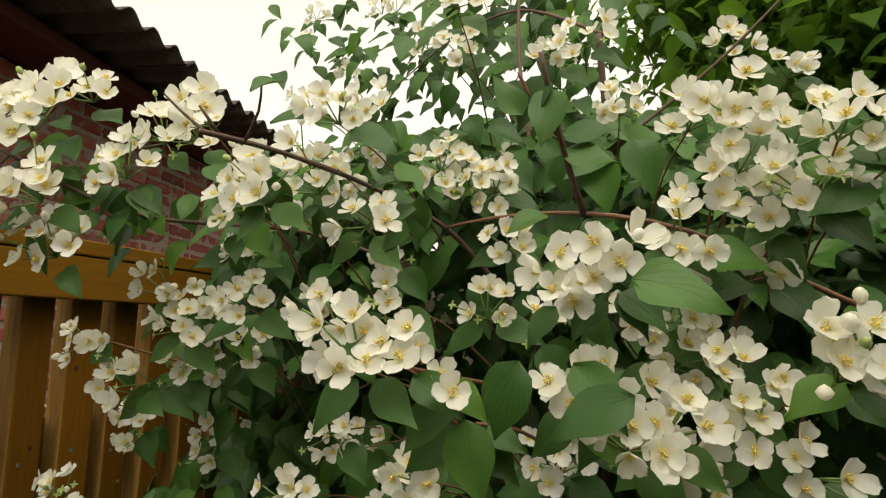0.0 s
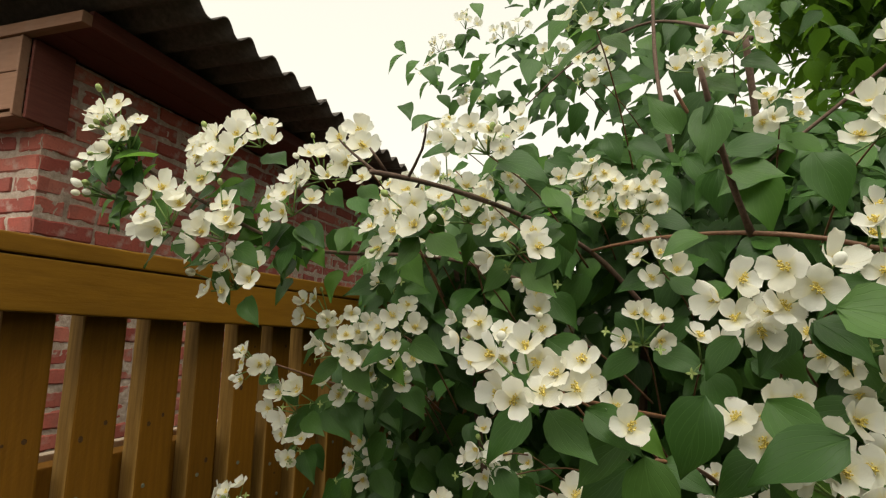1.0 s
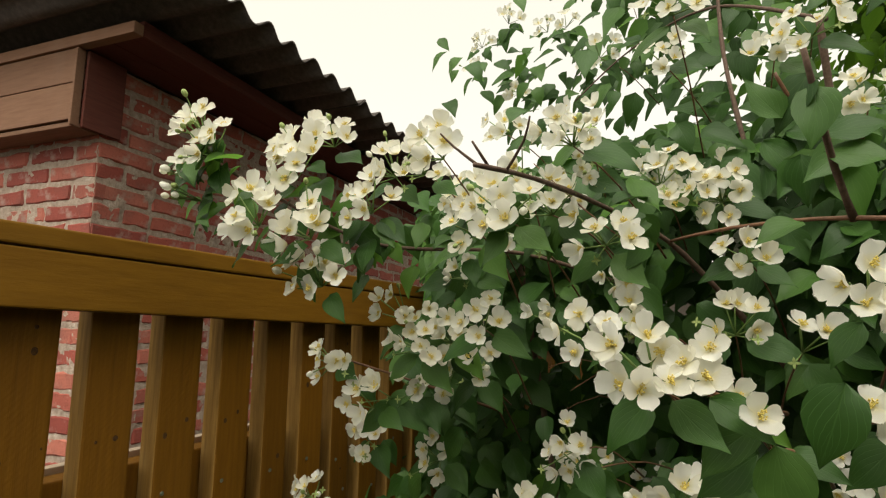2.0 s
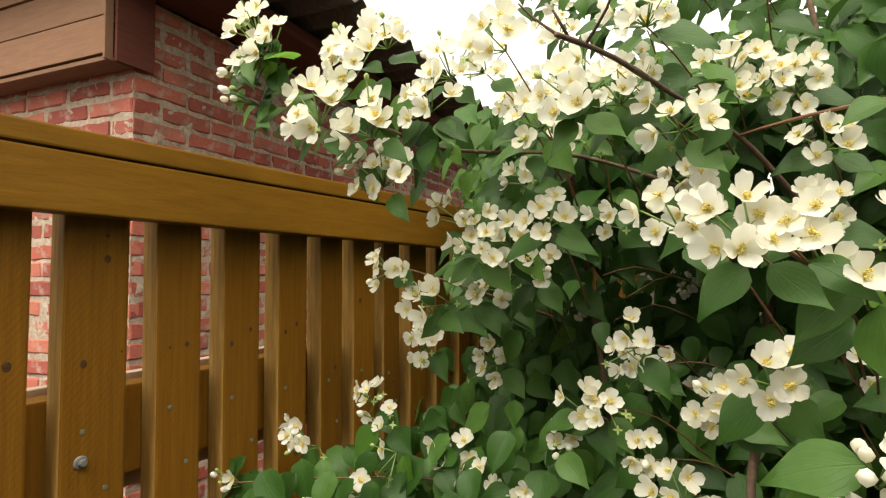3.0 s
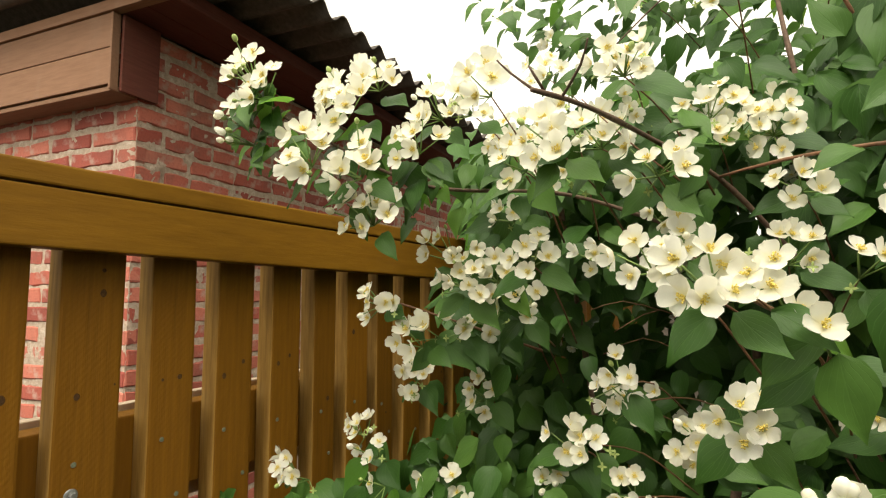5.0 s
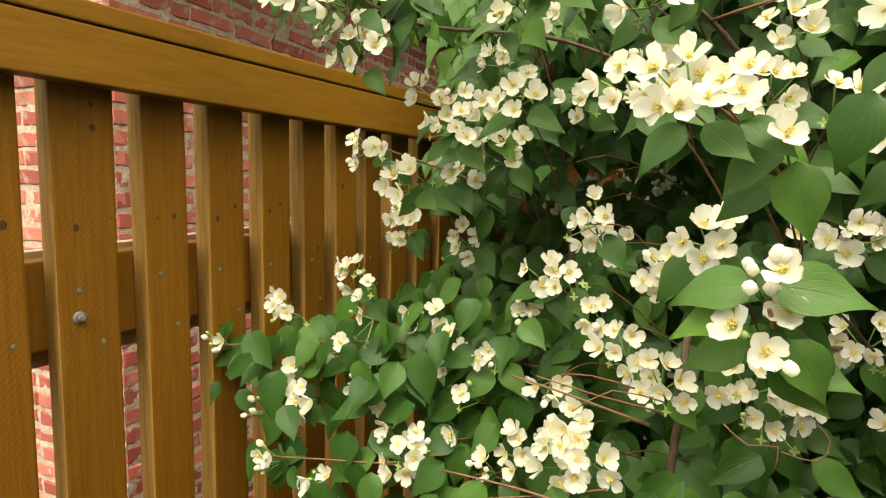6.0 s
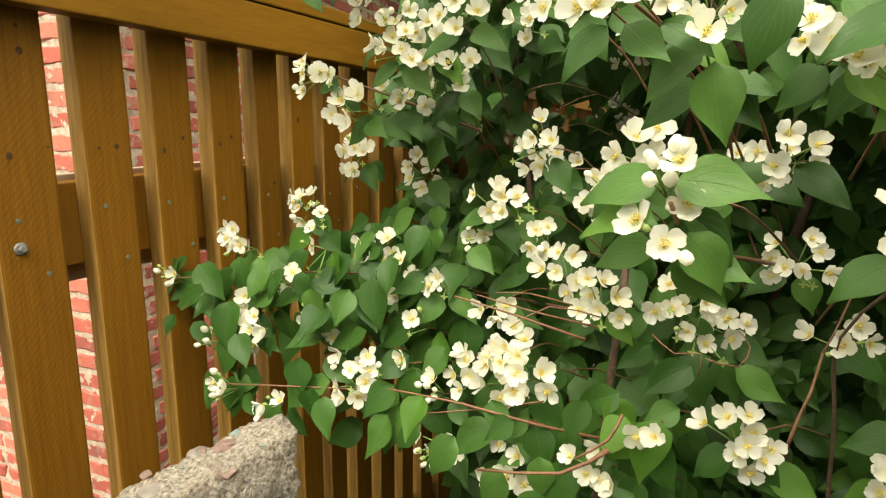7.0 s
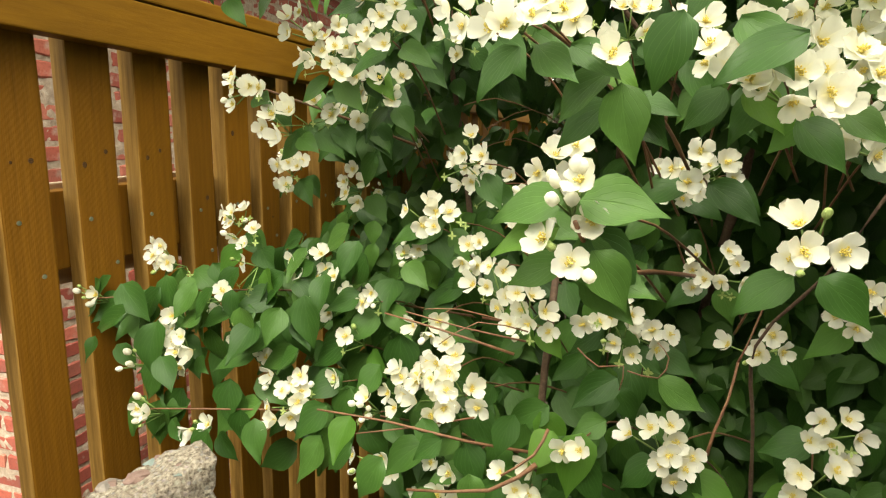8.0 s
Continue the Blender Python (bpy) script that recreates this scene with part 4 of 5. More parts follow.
cluster(0.647, 0.708, 1.551, 5, 0.0376, (0, -1, 0.0), 1.0, 0, 1)
cluster(0.794, 0.513, 1.390, 5, 0.0363, (0, -1, 0.0), 1.0, 0, 2)
cluster(0.515, 0.371, 1.309, 5, 0.0340, (0.1, -1, 0.15), 0.9, 0, 2)
cluster(0.376, 0.402, 1.321, 6, 0.0328, (0.1, -1, 0.15), 1.3, 4, 2)
cluster(0.402, 0.396, 1.282, 6, 0.0327, (0.1, -1, 0.15), 1.15, 1, 2)
cluster(0.434, 0.426, 1.291, 6, 0.0334, (0.1, -1, 0.15), 1.15, 0, 3)
cluster(0.450, 0.465, 1.254, 5, 0.0370, (0, -1, 0.4), 1.0, 2, 2)
cluster(0.386, 0.496, 1.229, 5, 0.0360, (0, -1, 0.3), 1.1, 0, 3)
# shoot that leans out level with the rail
cluster(0.226, 0.411, 1.259, 5, 0.0362, (-0.3, -1, 0.2), 1.2, 2, 1)
cluster(0.263, 0.420, 1.242, 1, 0.0383, (-0.1, -1, 0.2), 1.0, 0, 1)
cluster(0.307, 0.414, 1.195, 4, 0.0401, (-0.1, -1, 0.1), 0.9, 0, 1)
cluster(0.335, 0.428, 1.211, 1, 0.0423, (0.1, -1, 0.2), 1.0, 0, 2)
cluster(0.362, 0.446, 1.222, 2, 0.0380, (0.1, -1, 0.2), 1.0, 1, 2)
cluster(0.224, 0.506, 1.126, 6, 0.0358, (-0.2, -1, 0.0), 1.0, 1, 2)
cluster(0.229, 0.529, 1.139, 2, 0.0358, (0, -1, 0.2), 1.0, 0, 1)
cluster(0.337, 0.553, 1.101, 5, 0.0355, (0, -1, 0.0), 1.2, 1, 2)
cluster(0.161, 0.457, 1.042, 4, 0.0355, (0, -1, 0.2), 1.3, 1, 1, True, False)
cluster(-0.078, 0.925, 0.969, 6, 0.0356, (0, -1, 0.0), 1.3, 0, 1, True, False)
cluster(-0.166, 1.167, 0.937, 6, 0.0356, (0, -1, 0.0), 1.5, 0, 0, True, False)
# near racemes that lean out towards the path
cluster(0.778, 0.186, 1.269, 4, 0.0347, (0.1, -1, 0.2), 0.8, 0, 1)
cluster(0.750, 0.170, 1.265, 5, 0.0348, (-0.1, -1, 0.1), 0.85, 0, 2)
cluster(0.680, 0.262, 1.290, 5, 0.0334, (-0.2, -1, 0.1), 0.9, 1, 1)
cluster(0.683, 0.376, 1.318, 4, 0.0378, (0, -1, 0.2), 1.0, 1, 2)
cluster(0.816, 0.221, 1.225, 1, 0.0363, (0.0, -1, 0.1), 1.0, 0, 3)
cluster(0.792, 0.229, 1.252, 2, 0.0331, (0.1, -1, -0.1), 1.0, 0, 1)
cluster(0.813, 0.117, 1.110, 3, 0.0330, (0.0, -1, 0.1), 0.8, 3, 3)
cluster(0.815, 0.110, 1.144, 1, 0.0296, (0.1, -1, 0.4), 1.0, 7, 3)
cluster(0.881, 0.249, 1.319, 5, 0.0342, (-0.1, -1, 0.0), 0.8, 0, 2)
cluster(0.923, 0.239, 1.332, 4, 0.0355, (0.1, -1, 0.1), 0.8, 1, 3)
cluster(0.898, 0.244, 1.237, 4, 0.0341, (0.0, -1, 0.1), 0.9, 0, 2)
cluster(0.956, 0.240, 1.222, 5, 0.0355, (0.0, -1, 0.2), 0.8, 0, 2)
cluster(0.924, 0.260, 1.240, 4, 0.0340, (-0.1, -1, 0.2), 0.9, 1, 2)
cluster(0.888, 0.281, 1.246, 2, 0.0327, (-0.2, -1, 0.2), 1.0, 0, 2)
cluster(0.964, 0.301, 1.194, 6, 0.0308, (0.0, -1, 0.0), 0.9, 0, 1)
cluster(0.981, 0.284, 1.175, 3, 0.0305, (0.0, -1, -0.2), 0.9, 0, 1)
cluster(1.016, 0.305, 1.242, 6, 0.0307, (0.1, -1, 0.1), 1.0, 0, 1)
cluster(1.027, 0.293, 1.209, 6, 0.0307, (0.1, -1, 0.0), 1.0, 1, 2)
cluster(1.051, 0.199, 1.268, 4, 0.0347, (0.0, -1, 0.1), 0.8, 2, 1)
cluster(1.074, 0.205, 1.277, 4, 0.0345, (0.2, -1, 0.2), 0.8, 4, 2)
cluster(1.061, 0.302, 1.185, 3, 0.0305, (0.0, -1, 0.0), 1.0, 0, 2)
cluster(0.871, 0.379, 1.153, 4, 0.0311, (0.0, -1, 0.0), 1.0, 0, 2)
cluster(0.746, 0.315, 1.151, 5, 0.0352, (-0.1, -1, 0.1), 0.9, 0, 2)
cluster(0.780, 0.448, 1.303, 5, 0.0355, (0.0, -1, 0.1), 1.0, 0, 2)
cluster(0.841, 0.425, 1.289, 2, 0.0351, (0.0, -1, 0.2), 1.0, 0, 1)
cluster(0.964, 0.379, 1.298, 7, 0.0326, (0.0, -1, 0.0), 1.0, 0, 1)
cluster(0.976, 0.386, 1.257, 4, 0.0345, (0.0, -1, 0.0), 1.0, 0, 2)
cluster(1.020, 0.383, 1.286, 2, 0.0340, (0.0, -1, 0.1), 1.0, 0, 2)
cluster(1.055, 0.380, 1.345, 4, 0.0340, (0.0, -1, 0.1), 1.0, 0, 2)
cluster(1.061, 0.398, 1.424, 7, 0.0321, (0.0, -1, 0.2), 1.0, 0, 1)
cluster(1.048, 0.342, 1.393, 5, 0.0355, (0.0, -1, 0.2), 1.0, 1, 2)
cluster(1.074, 0.313, 1.407, 5, 0.0315, (0.0, -1, 0.2), 1.0, 0, 2)
cluster(1.064, 0.310, 1.449, 3, 0.0330, (0.0, -1, 0.3), 1.0, 0, 1)
cluster(1.087, 0.282, 1.445, 4, 0.0326, (0.0, -1, 0.3), 0.9, 0, 1)
cluster(1.119, 0.286, 1.421, 4, 0.0309, (0.1, -1, 0.3), 0.9, 0, 2)
cluster(0.991, 0.362, 1.486, 5, 0.0358, (0.0, -1, 0.3), 0.9, 0, 1)
cluster(1.024, 0.330, 1.485, 4, 0.0372, (0.0, -1, 0.3), 0.9, 0, 1)
cluster(0.931, 0.581, 1.585, 6, 0.0356, (0.0, -1, 0.2), 1.0, 0, 1)
cluster(1.105, 0.720, 1.712, 6, 0.0353, (0.0, -1, 0.1), 1.0, 0, 1)
cluster(1.156, 0.664, 1.647, 4, 0.0331, (0.0, -1, 0.1), 1.0, 1, 1)
cluster(0.883, 0.634, 1.714, 6, 0.0381, (0.0, -1, 0.2), 1.0, 0, 1)
cluster(0.837, 0.661, 1.709, 6, 0.0347, (0.0, -1, 0.2), 1.0, 0, 1)
cluster(0.733, 0.459, 1.704, 5, 0.0379, (0.0, -1, 0.3), 1.0, 0, 2)
cluster(0.689, 0.623, 1.716, 5, 0.0332, (0.0, -1, 0.0), 1.0, 0, 1)
cluster(1.031, 0.335, 1.435, 4, 0.0340, (0.1, -1, 0.2), 1.0, 0, 1)
cluster(1.024, 0.335, 1.408, 3, 0.0340, (0.0, -1, 0.0), 1.0, 0, 1)
cluster(0.975, 0.340, 1.394, 2, 0.0335, (0.0, -1, 0.4), 1.0, 0, 1)
cluster(0.978, 0.300, 1.364, 4, 0.0335, (0.0, -1, 0.1), 1.1, 0, 2)
# low shoot that leans over the concrete
cluster(0.165, 0.441, 1.044, 2, 0.0307, (-0.2, -1, 0.2), 1.0, 1, 1)
cluster(0.211, 0.428, 1.020, 2, 0.0306, (-0.1, -1, 0.2), 1.0, 1, 1)
cluster(0.076, 0.379, 0.986, 4, 0.0323, (-0.3, -1, 0.2), 1.1, 2, 2)
cluster(0.111, 0.378, 0.981, 1, 0.0322, (0.0, -1, 0.2), 1.0, 0, 2)
cluster(0.029, 0.292, 0.931, 1, 0.0304, (-0.3, -1, 0.2), 1.0, 5, 2)
cluster(0.343, 0.428, 0.989, 5, 0.0319, (0.0, -1, 0.2), 1.0, 0, 2)
cluster(0.376, 0.417, 0.948, 7, 0.0316, (0.0, -1, 0.1), 1.0, 0, 3)
cluster(0.490, 0.482, 1.021, 4, 0.0318, (0.0, -1, 0.1), 1.0, 3, 2)
cluster(0.525, 0.447, 1.075, 5, 0.0356, (0.0, -1, 0.2), 1.0, 0, 2)
cluster(0.555, 0.457, 1.082, 1, 0.0356, (0.1, -1, 0.2), 1.0, 0, 2)
cluster(0.590, 0.463, 1.159, 4, 0.0322, (0.0, -1, 0.1), 1.0, 1, 1)
cluster(0.592, 0.491, 1.127, 6, 0.0303, (0.0, -1, 0.0), 1.0, 0, 1)
cluster(0.576, 0.567, 1.109, 7, 0.0303, (0.0, -1, -0.1), 1.0, 0, 1)
cluster(0.692, 0.432, 1.083, 5, 0.0316, (0.0, -1, 0.1), 0.9, 0, 1)
cluster(0.690, 0.425, 1.109, 4, 0.0299, (0.0, -1, 0.2), 0.9, 1, 1)
cluster(0.609, 0.441, 1.026, 4, 0.0315, (0.0, -1, 0.0), 1.0, 1, 2)
cluster(0.655, 0.404, 0.995, 7, 0.0294, (0.0, -1, 0.2), 1.1, 0, 1)
cluster(0.701, 0.378, 0.975, 6, 0.0292, (0.0, -1, 0.1), 1.1, 1, 2)
cluster(0.206, 0.295, 0.874, 7, 0.0316, (-0.2, -1, 0.1), 1.0, 0, 2)
cluster(0.156, 0.266, 0.856, 0, 0.0298, (-0.3, -1, 0.1), 2.0, 6, 2)
cluster(0.202, 0.247, 0.799, 2, 0.0295, (-0.3, -1, 0.1), 1.4, 6, 2)
cluster(0.270, 0.275, 0.777, 2, 0.0293, (0.0, -1, 0.0), 1.2, 2, 2)
cluster(0.368, 0.333, 0.810, 5, 0.0309, (0.0, -1, 0.1), 1.0, 0, 3)
cluster(0.394, 0.344, 0.826, 4, 0.0309, (0.0, -1, 0.1), 1.0, 1, 2)
cluster(0.492, 0.366, 0.819, 1, 0.0290, (-0.2, -1, 0.1), 1.0, 6, 2)
cluster(0.523, 0.393, 0.834, 5, 0.0306, (0.0, -1, 0.1), 1.0, 0, 2)
cluster(0.611, 0.343, 0.907, 7, 0.0309, (0.0, -1, 0.2), 0.9, 0, 1)
cluster(0.606, 0.315, 0.882, 7, 0.0307, (-0.1, -1, 0.1), 0.9, 0, 1)
cluster(0.646, 0.321, 0.896, 6, 0.0307, (0.1, -1, 0.2), 0.9, 0, 2)
cluster(0.505, 0.345, 0.751, 4, 0.0269, (-0.2, -1, 0.0), 1.2, 5, 2)
cluster(0.636, 0.295, 0.784, 5, 0.0302, (0.0, -1, 0.1), 1.0, 0, 2)
cluster(0.738, 0.290, 0.824, 5, 0.0269, (0.0, -1, 0.1), 1.0, 0, 2)
cluster(0.783, 0.288, 0.885, 2, 0.0285, (0.0, -1, 0.2), 1.0, 0, 2)
cluster(0.785, 0.432, 0.973, 5, 0.0305, (0.0, -1, 0.1), 1.0, 0, 2)
cluster(0.801, 0.439, 0.950, 4, 0.0303, (0.0, -1, 0.1), 1.0, 1, 1)
cluster(0.828, 0.466, 0.944, 4, 0.0302, (0.0, -1, 0.1), 1.0, 0, 2)
cluster(0.860, 0.353, 0.863, 5, 0.0295, (0.0, -1, 0.1), 1.0, 0, 2)
cluster(0.880, 0.363, 0.849, 4, 0.0294, (0.0, -1, 0.1), 1.0, 0, 1)
cluster(0.893, 0.514, 1.025, 8, 0.0303, (0.0, -1, 0.1), 1.0, 0, 2)
cluster(0.940, 0.472, 0.949, 4, 0.0295, (0.0, -1, 0.1), 1.0, 1, 1)
cluster(0.837, 0.550, 1.125, 5, 0.0313, (0.0, -1, 0.0), 1.0, 0, 1)
cluster(0.879, 0.611, 1.143, 4, 0.0312, (0.0, -1, 0.0), 1.0, 0, 1)
cluster(0.953, 0.198, 1.108, 4, 0.0312, (0.0, -1, 0.2), 0.7, 2, 2)
cluster(0.931, 0.224, 1.209, 5, 0.0307, (0.0, -1, 0.0), 0.9, 0, 1)
cluster(1.039, 0.488, 1.002, 6, 0.0290, (0.0, -1, 0.1), 1.0, 0, 2)
cluster(1.014, 0.436, 0.880, 6, 0.0286, (0.0, -1, 0.1), 1.0, 0, 2)
cluster(1.001, 0.389, 0.846, 5, 0.0285, (0.0, -1, 0.1), 1.0, 0, 2)
for x, y, z, n in ((0.261, 0.381, 0.985, 1), (0.235, 0.360, 0.933, 2), (0.274, 0.351, 0.896, 1), (0.303, 0.358, 0.856, 1), (0.440, 0.401, 0.897, 1),
                   (0.467, 0.418, 0.955, 2), (0.327, 0.352, 0.834, 1), (0.163, 0.317, 0.897, 2), (0.437, 0.361, 0.845, 1), (0.567, 0.385, 0.949, 3)):
    cluster(x, y, z, n, 0.031, (rs.uniform(-0.4, 0.4), -1, rs.uniform(-0.3, 0.3)), 1.0, 1, 1)
# sprays against the sky
for x, y, z, n in ((-0.007, 1.357, 2.264, 4), (0.101, 1.342, 2.318, 4), (0.221, 1.353, 2.258, 3), (-0.029, 1.315, 2.167, 3), (0.132, 1.330, 2.061, 4),
                   (0.478, 1.050, 1.964, 5), (0.341, 1.200, 2.165, 3), (0.541, 1.308, 2.280, 5), (0.694, 1.415, 2.472, 5), (0.428, 1.473, 2.473, 4)):
    cluster(x, y, z, n, 0.044, (rs.uniform(-0.3, 0.3), -1, rs.uniform(-0.2, 0.3)), 1.1, 2, 3, False)
leafy(((0.862, 1.123, 2.023), (0.690, 1.317, 2.149), (0.451, 1.454, 2.160), (0.225, 1.508, 2.125), (0.007, 1.408, 2.249)), 250, 0.070, 0.04, 0.7, False, 0.12)
leafy(((0.777, 1.073, 1.705), (0.725, 1.107, 1.907), (0.710, 1.178, 2.250), (0.668, 1.247, 2.611)), 170, 0.072, 0.1, 0.6, False, 0.13)

# leaves along the low shoots
leafy(((0.483, 0.494, 0.923), (0.320, 0.404, 0.951), (0.159, 0.356, 0.942), (0.051, 0.320, 0.922)), 58, 0.065, 0.03, 0.75)
leafy(((0.499, 0.494, 0.896), (0.361, 0.417, 0.901), (0.234, 0.358, 0.894), (0.126, 0.328, 0.878)), 46, 0.065, 0.02, 0.8)
leafy(((0.508, 0.434, 0.811), (0.416, 0.366, 0.813), (0.298, 0.318, 0.809), (0.202, 0.287, 0.813)), 28, 0.065, 0.02, 0.95)
leafy(((0.589, 0.532, 0.994), (0.468, 0.496, 0.992), (0.353, 0.469, 0.990), (0.215, 0.448, 1.016)), 42, 0.065, 0.02, 0.75)
leafy(((0.824, 0.362, 0.877), (0.703, 0.310, 0.856), (0.575, 0.282, 0.845)), 44, 0.056, 0.12, 0.7)
leafy(((0.485, 0.631, 1.198), (0.374, 0.545, 1.213), (0.260, 0.466, 1.239)), 10, 0.052, 0.05, 0.8)
leafy(((0.497, 0.632, 1.362), (0.407, 0.536, 1.386), (0.315, 0.436, 1.382)), 8, 0.054, 0.1, 0.8)
leafy(((0.814, 0.630, 1.404), (0.717, 0.472, 1.436), (0.625, 0.312, 1.440)), 18, 0.052, 0.03, 0.5)
for k in range(8):
    cluster(rs.uniform(0.38, 0.70), rs.uniform(0.46, 0.54), rs.uniform(1.22, 1.52), rs.randint(3, 5), 0.030, (rs.uniform(-0.3, 0.3), -1, rs.uniform(-0.3, 0.2)), 1.0, 1, 1, True, False)
# large leaves near the path
for at, way, size in (((0.862, 0.207, 1.258), (-0.30, -0.1, -0.75), 0.056), ((0.896, 0.232, 1.256), (0.5, -0.2, -0.6), 0.058),
                      ((0.811, 0.233, 1.224), (-0.75, -0.2, -0.65), 0.056), ((0.821, 0.225, 1.214), (0.25, -0.1, -1.0), 0.062),
                      ((0.936, 0.208, 1.239), (-0.9, -0.15, -0.5), 0.062), ((0.817, 0.132, 1.133), (0.9, -0.1, 0.0), 0.053),
                      ((0.808, 0.130, 1.134), (-0.9, -0.15, -0.25), 0.053), ((0.827, 0.130, 1.102), (0.5, -0.1, -0.7), 0.044),
                      ((0.936, 0.223, 1.314), (1.0, -0.2, -0.2), 0.063), ((0.867, 0.350, 1.508), (-0.15, -0.3, -1.0), 0.062),
                      ((0.940, 0.332, 1.446), (0.3, -0.2, -0.8), 0.056), ((0.872, 0.405, 1.462), (0.9, -0.2, -0.25), 0.062), ((0.872, 0.410, 1.480), (0.9, -0.1, 0.15), 0.058),
                      ((0.863, 0.354, 1.522), (-0.5, -0.1, -0.7), 0.058), ((0.840, 0.353, 1.483), (-0.5, -0.2, 0.8), 0.053)):
    leaf(Vector(at), way, (0.0, -0.85, 0.6), size, False)

# ---- the shrub: the leafy mass behind, laid out in the shrub's own measures ----
MASS = Matrix(((0.9133, -0.2541, 0.0526, -0.0133), (0.1332, 0.9724, 0.0256, -0.0252), (-0.0759, 0.0653, 0.9013, 0.1041), (0, 0, 0, 1)))
def inside(x, y, z):
    """Whether a place lies within the shrub's outline."""
    low = -0.10 * min(1.0, (0.97 - z) / 0.08) if 0.76 < z < 0.97 else (0.10 + 0.15 * min(1.0, (0.76 - z) / 0.3) if z <= 0.76 else 0.05 * math.sin(z * 19))
    left = 0.42 - 0.36 * (y - 0.45) + low
    top = 1.58 + 0.25 * min(0.5, x - 0.50) + 0.30 * (y - 0.45)
    return x > left + 0.06 * noise.noise(Vector((x * 6, y * 6, z * 6))) and z < top + 0.10 * noise.noise(Vector((x * 7, y * 7, 3.0)))


def hollow(x, z):
    """A dark gap in the shrub, at the height of the eye."""
    return max(math.exp(-((x - a) / 0.085) ** 2 - ((z - b) / 0.065) ** 2) for a, b in ((0.48, 1.09), (0.60, 1.13), (0.68, 1.23), (0.77, 1.25), (0.85, 1.235)))


def face_depth(x, z):
    """How deep the shrub's uneven front lies."""
    d = 0.565 + 0.10 * noise.noise(Vector((x * 4.5, z * 4.5, 7.3))) + 0.06 * noise.noise(Vector((x * 12, z * 12, 1.1)))
    if z < 0.95:
        d -= 0.10 * min(1.0, (0.95 - z) / 0.2)
    if x > 0.95:
        d += (0.30 if z < 1.25 else -0.06) * min(1.0, (x - 0.95) / 0.2)
    return d + 0.60 * hollow(x, z) + 0.25 * math.exp(-((x - 1.08) / 0.2) ** 2 - ((z - 1.23) / 0.06) ** 2)


made = 0
while made < 6200:
    x, z = rs.uniform(0.0, 1.85), rs.uniform(0.15, 2.4)
    y = face_depth(x, z) + 0.85 * rs.random() ** 1.7
    if not inside(x, y, z) or (hollow(x + 0.2 * (y - 0.55), z) > 0.55 and rs.random() < 0.93):
        continue
    made += 1
    way = Vector((rs.uniform(-0.9, 0.9), rs.uniform(-0.6, 0.0), -rs.uniform(0.2, 1.1)))
    facing = Vector((rs.uniform(-0.4, 0.4), -0.8, rs.uniform(0.2, 0.9)))
    leaf(MASS @ Vector((x, y, z)), way, facing, rs.uniform(0.048, 0.088), rs.random() < 0.03, y < face_depth(x, z) + 0.12)
# leaves that hang over the hollow beside the path
for k in range(320):
    x, y, z = rs.uniform(1.05, 1.75), rs.uniform(0.42, 0.66), rs.uniform(1.28, 1.62)
    leaf(MASS @ Vector((x, y, z)), (rs.uniform(-1, 1), rs.uniform(-0.7, 0.1), -rs.uniform(0.1, 0.9)), (rs.uniform(-0.4, 0.4), -0.7, rs.uniform(0.4, 1.0)), rs.uniform(0.044, 0.066), rs.random() < 0.05, True)
# more cover overhead, added to shade the hollow below
for k in range(420):
    x, y, z = rs.uniform(1.05, 1.75), rs.uniform(0.42, 0.66), rs.uniform(1.44, 1.62)
    leaf(MASS @ Vector((x, y, z)), (rs.uniform(-1, 1), rs.uniform(-0.9, 0.1), -rs.uniform(0.0, 0.7)), (rs.uniform(-0.4, 0.4), -0.4, rs.uniform(0.6, 1.0)), rs.uniform(0.040, 0.057), rs.random() < 0.05, True)
# leaves added out of view to the right, to block light from that side
for k in range(800):
    x, y, z = rs.uniform(1.36, 2.2), rs.uniform(-0.3, 0.5), rs.uniform(1.0, 1.62)
    leaf(MASS @ Vector((x, y, z)), (rs.uniform(-1, 1), rs.uniform(-0.7, 0.1), -rs.uniform(0.1, 0.9)), (rs.uniform(-0.4, 0.4), -0.7, rs.uniform(0.4, 1.0)), rs.uniform(0.044, 0.069), False, False)
# unseen leaves beside the camera, added to shade the shrub's lower right
for k in range(1300):
    y = rs.uniform(-0.30, 0.20)
    x, z = 0.93 + 0.66 * (y + 0.33) + rs.uniform(0.11, 0.75), rs.uniform(1.40, 1.66)
    leaf(MASS @ Vector((x, y, z)), (rs.uniform(-1, 1), rs.uniform(-0.7, 0.3), -rs.uniform(0.1, 0.9)), (rs.uniform(-0.4, 0.4), -0.5, rs.uniform(0.4, 1.0)), rs.uniform(0.044, 0.069), False, False)
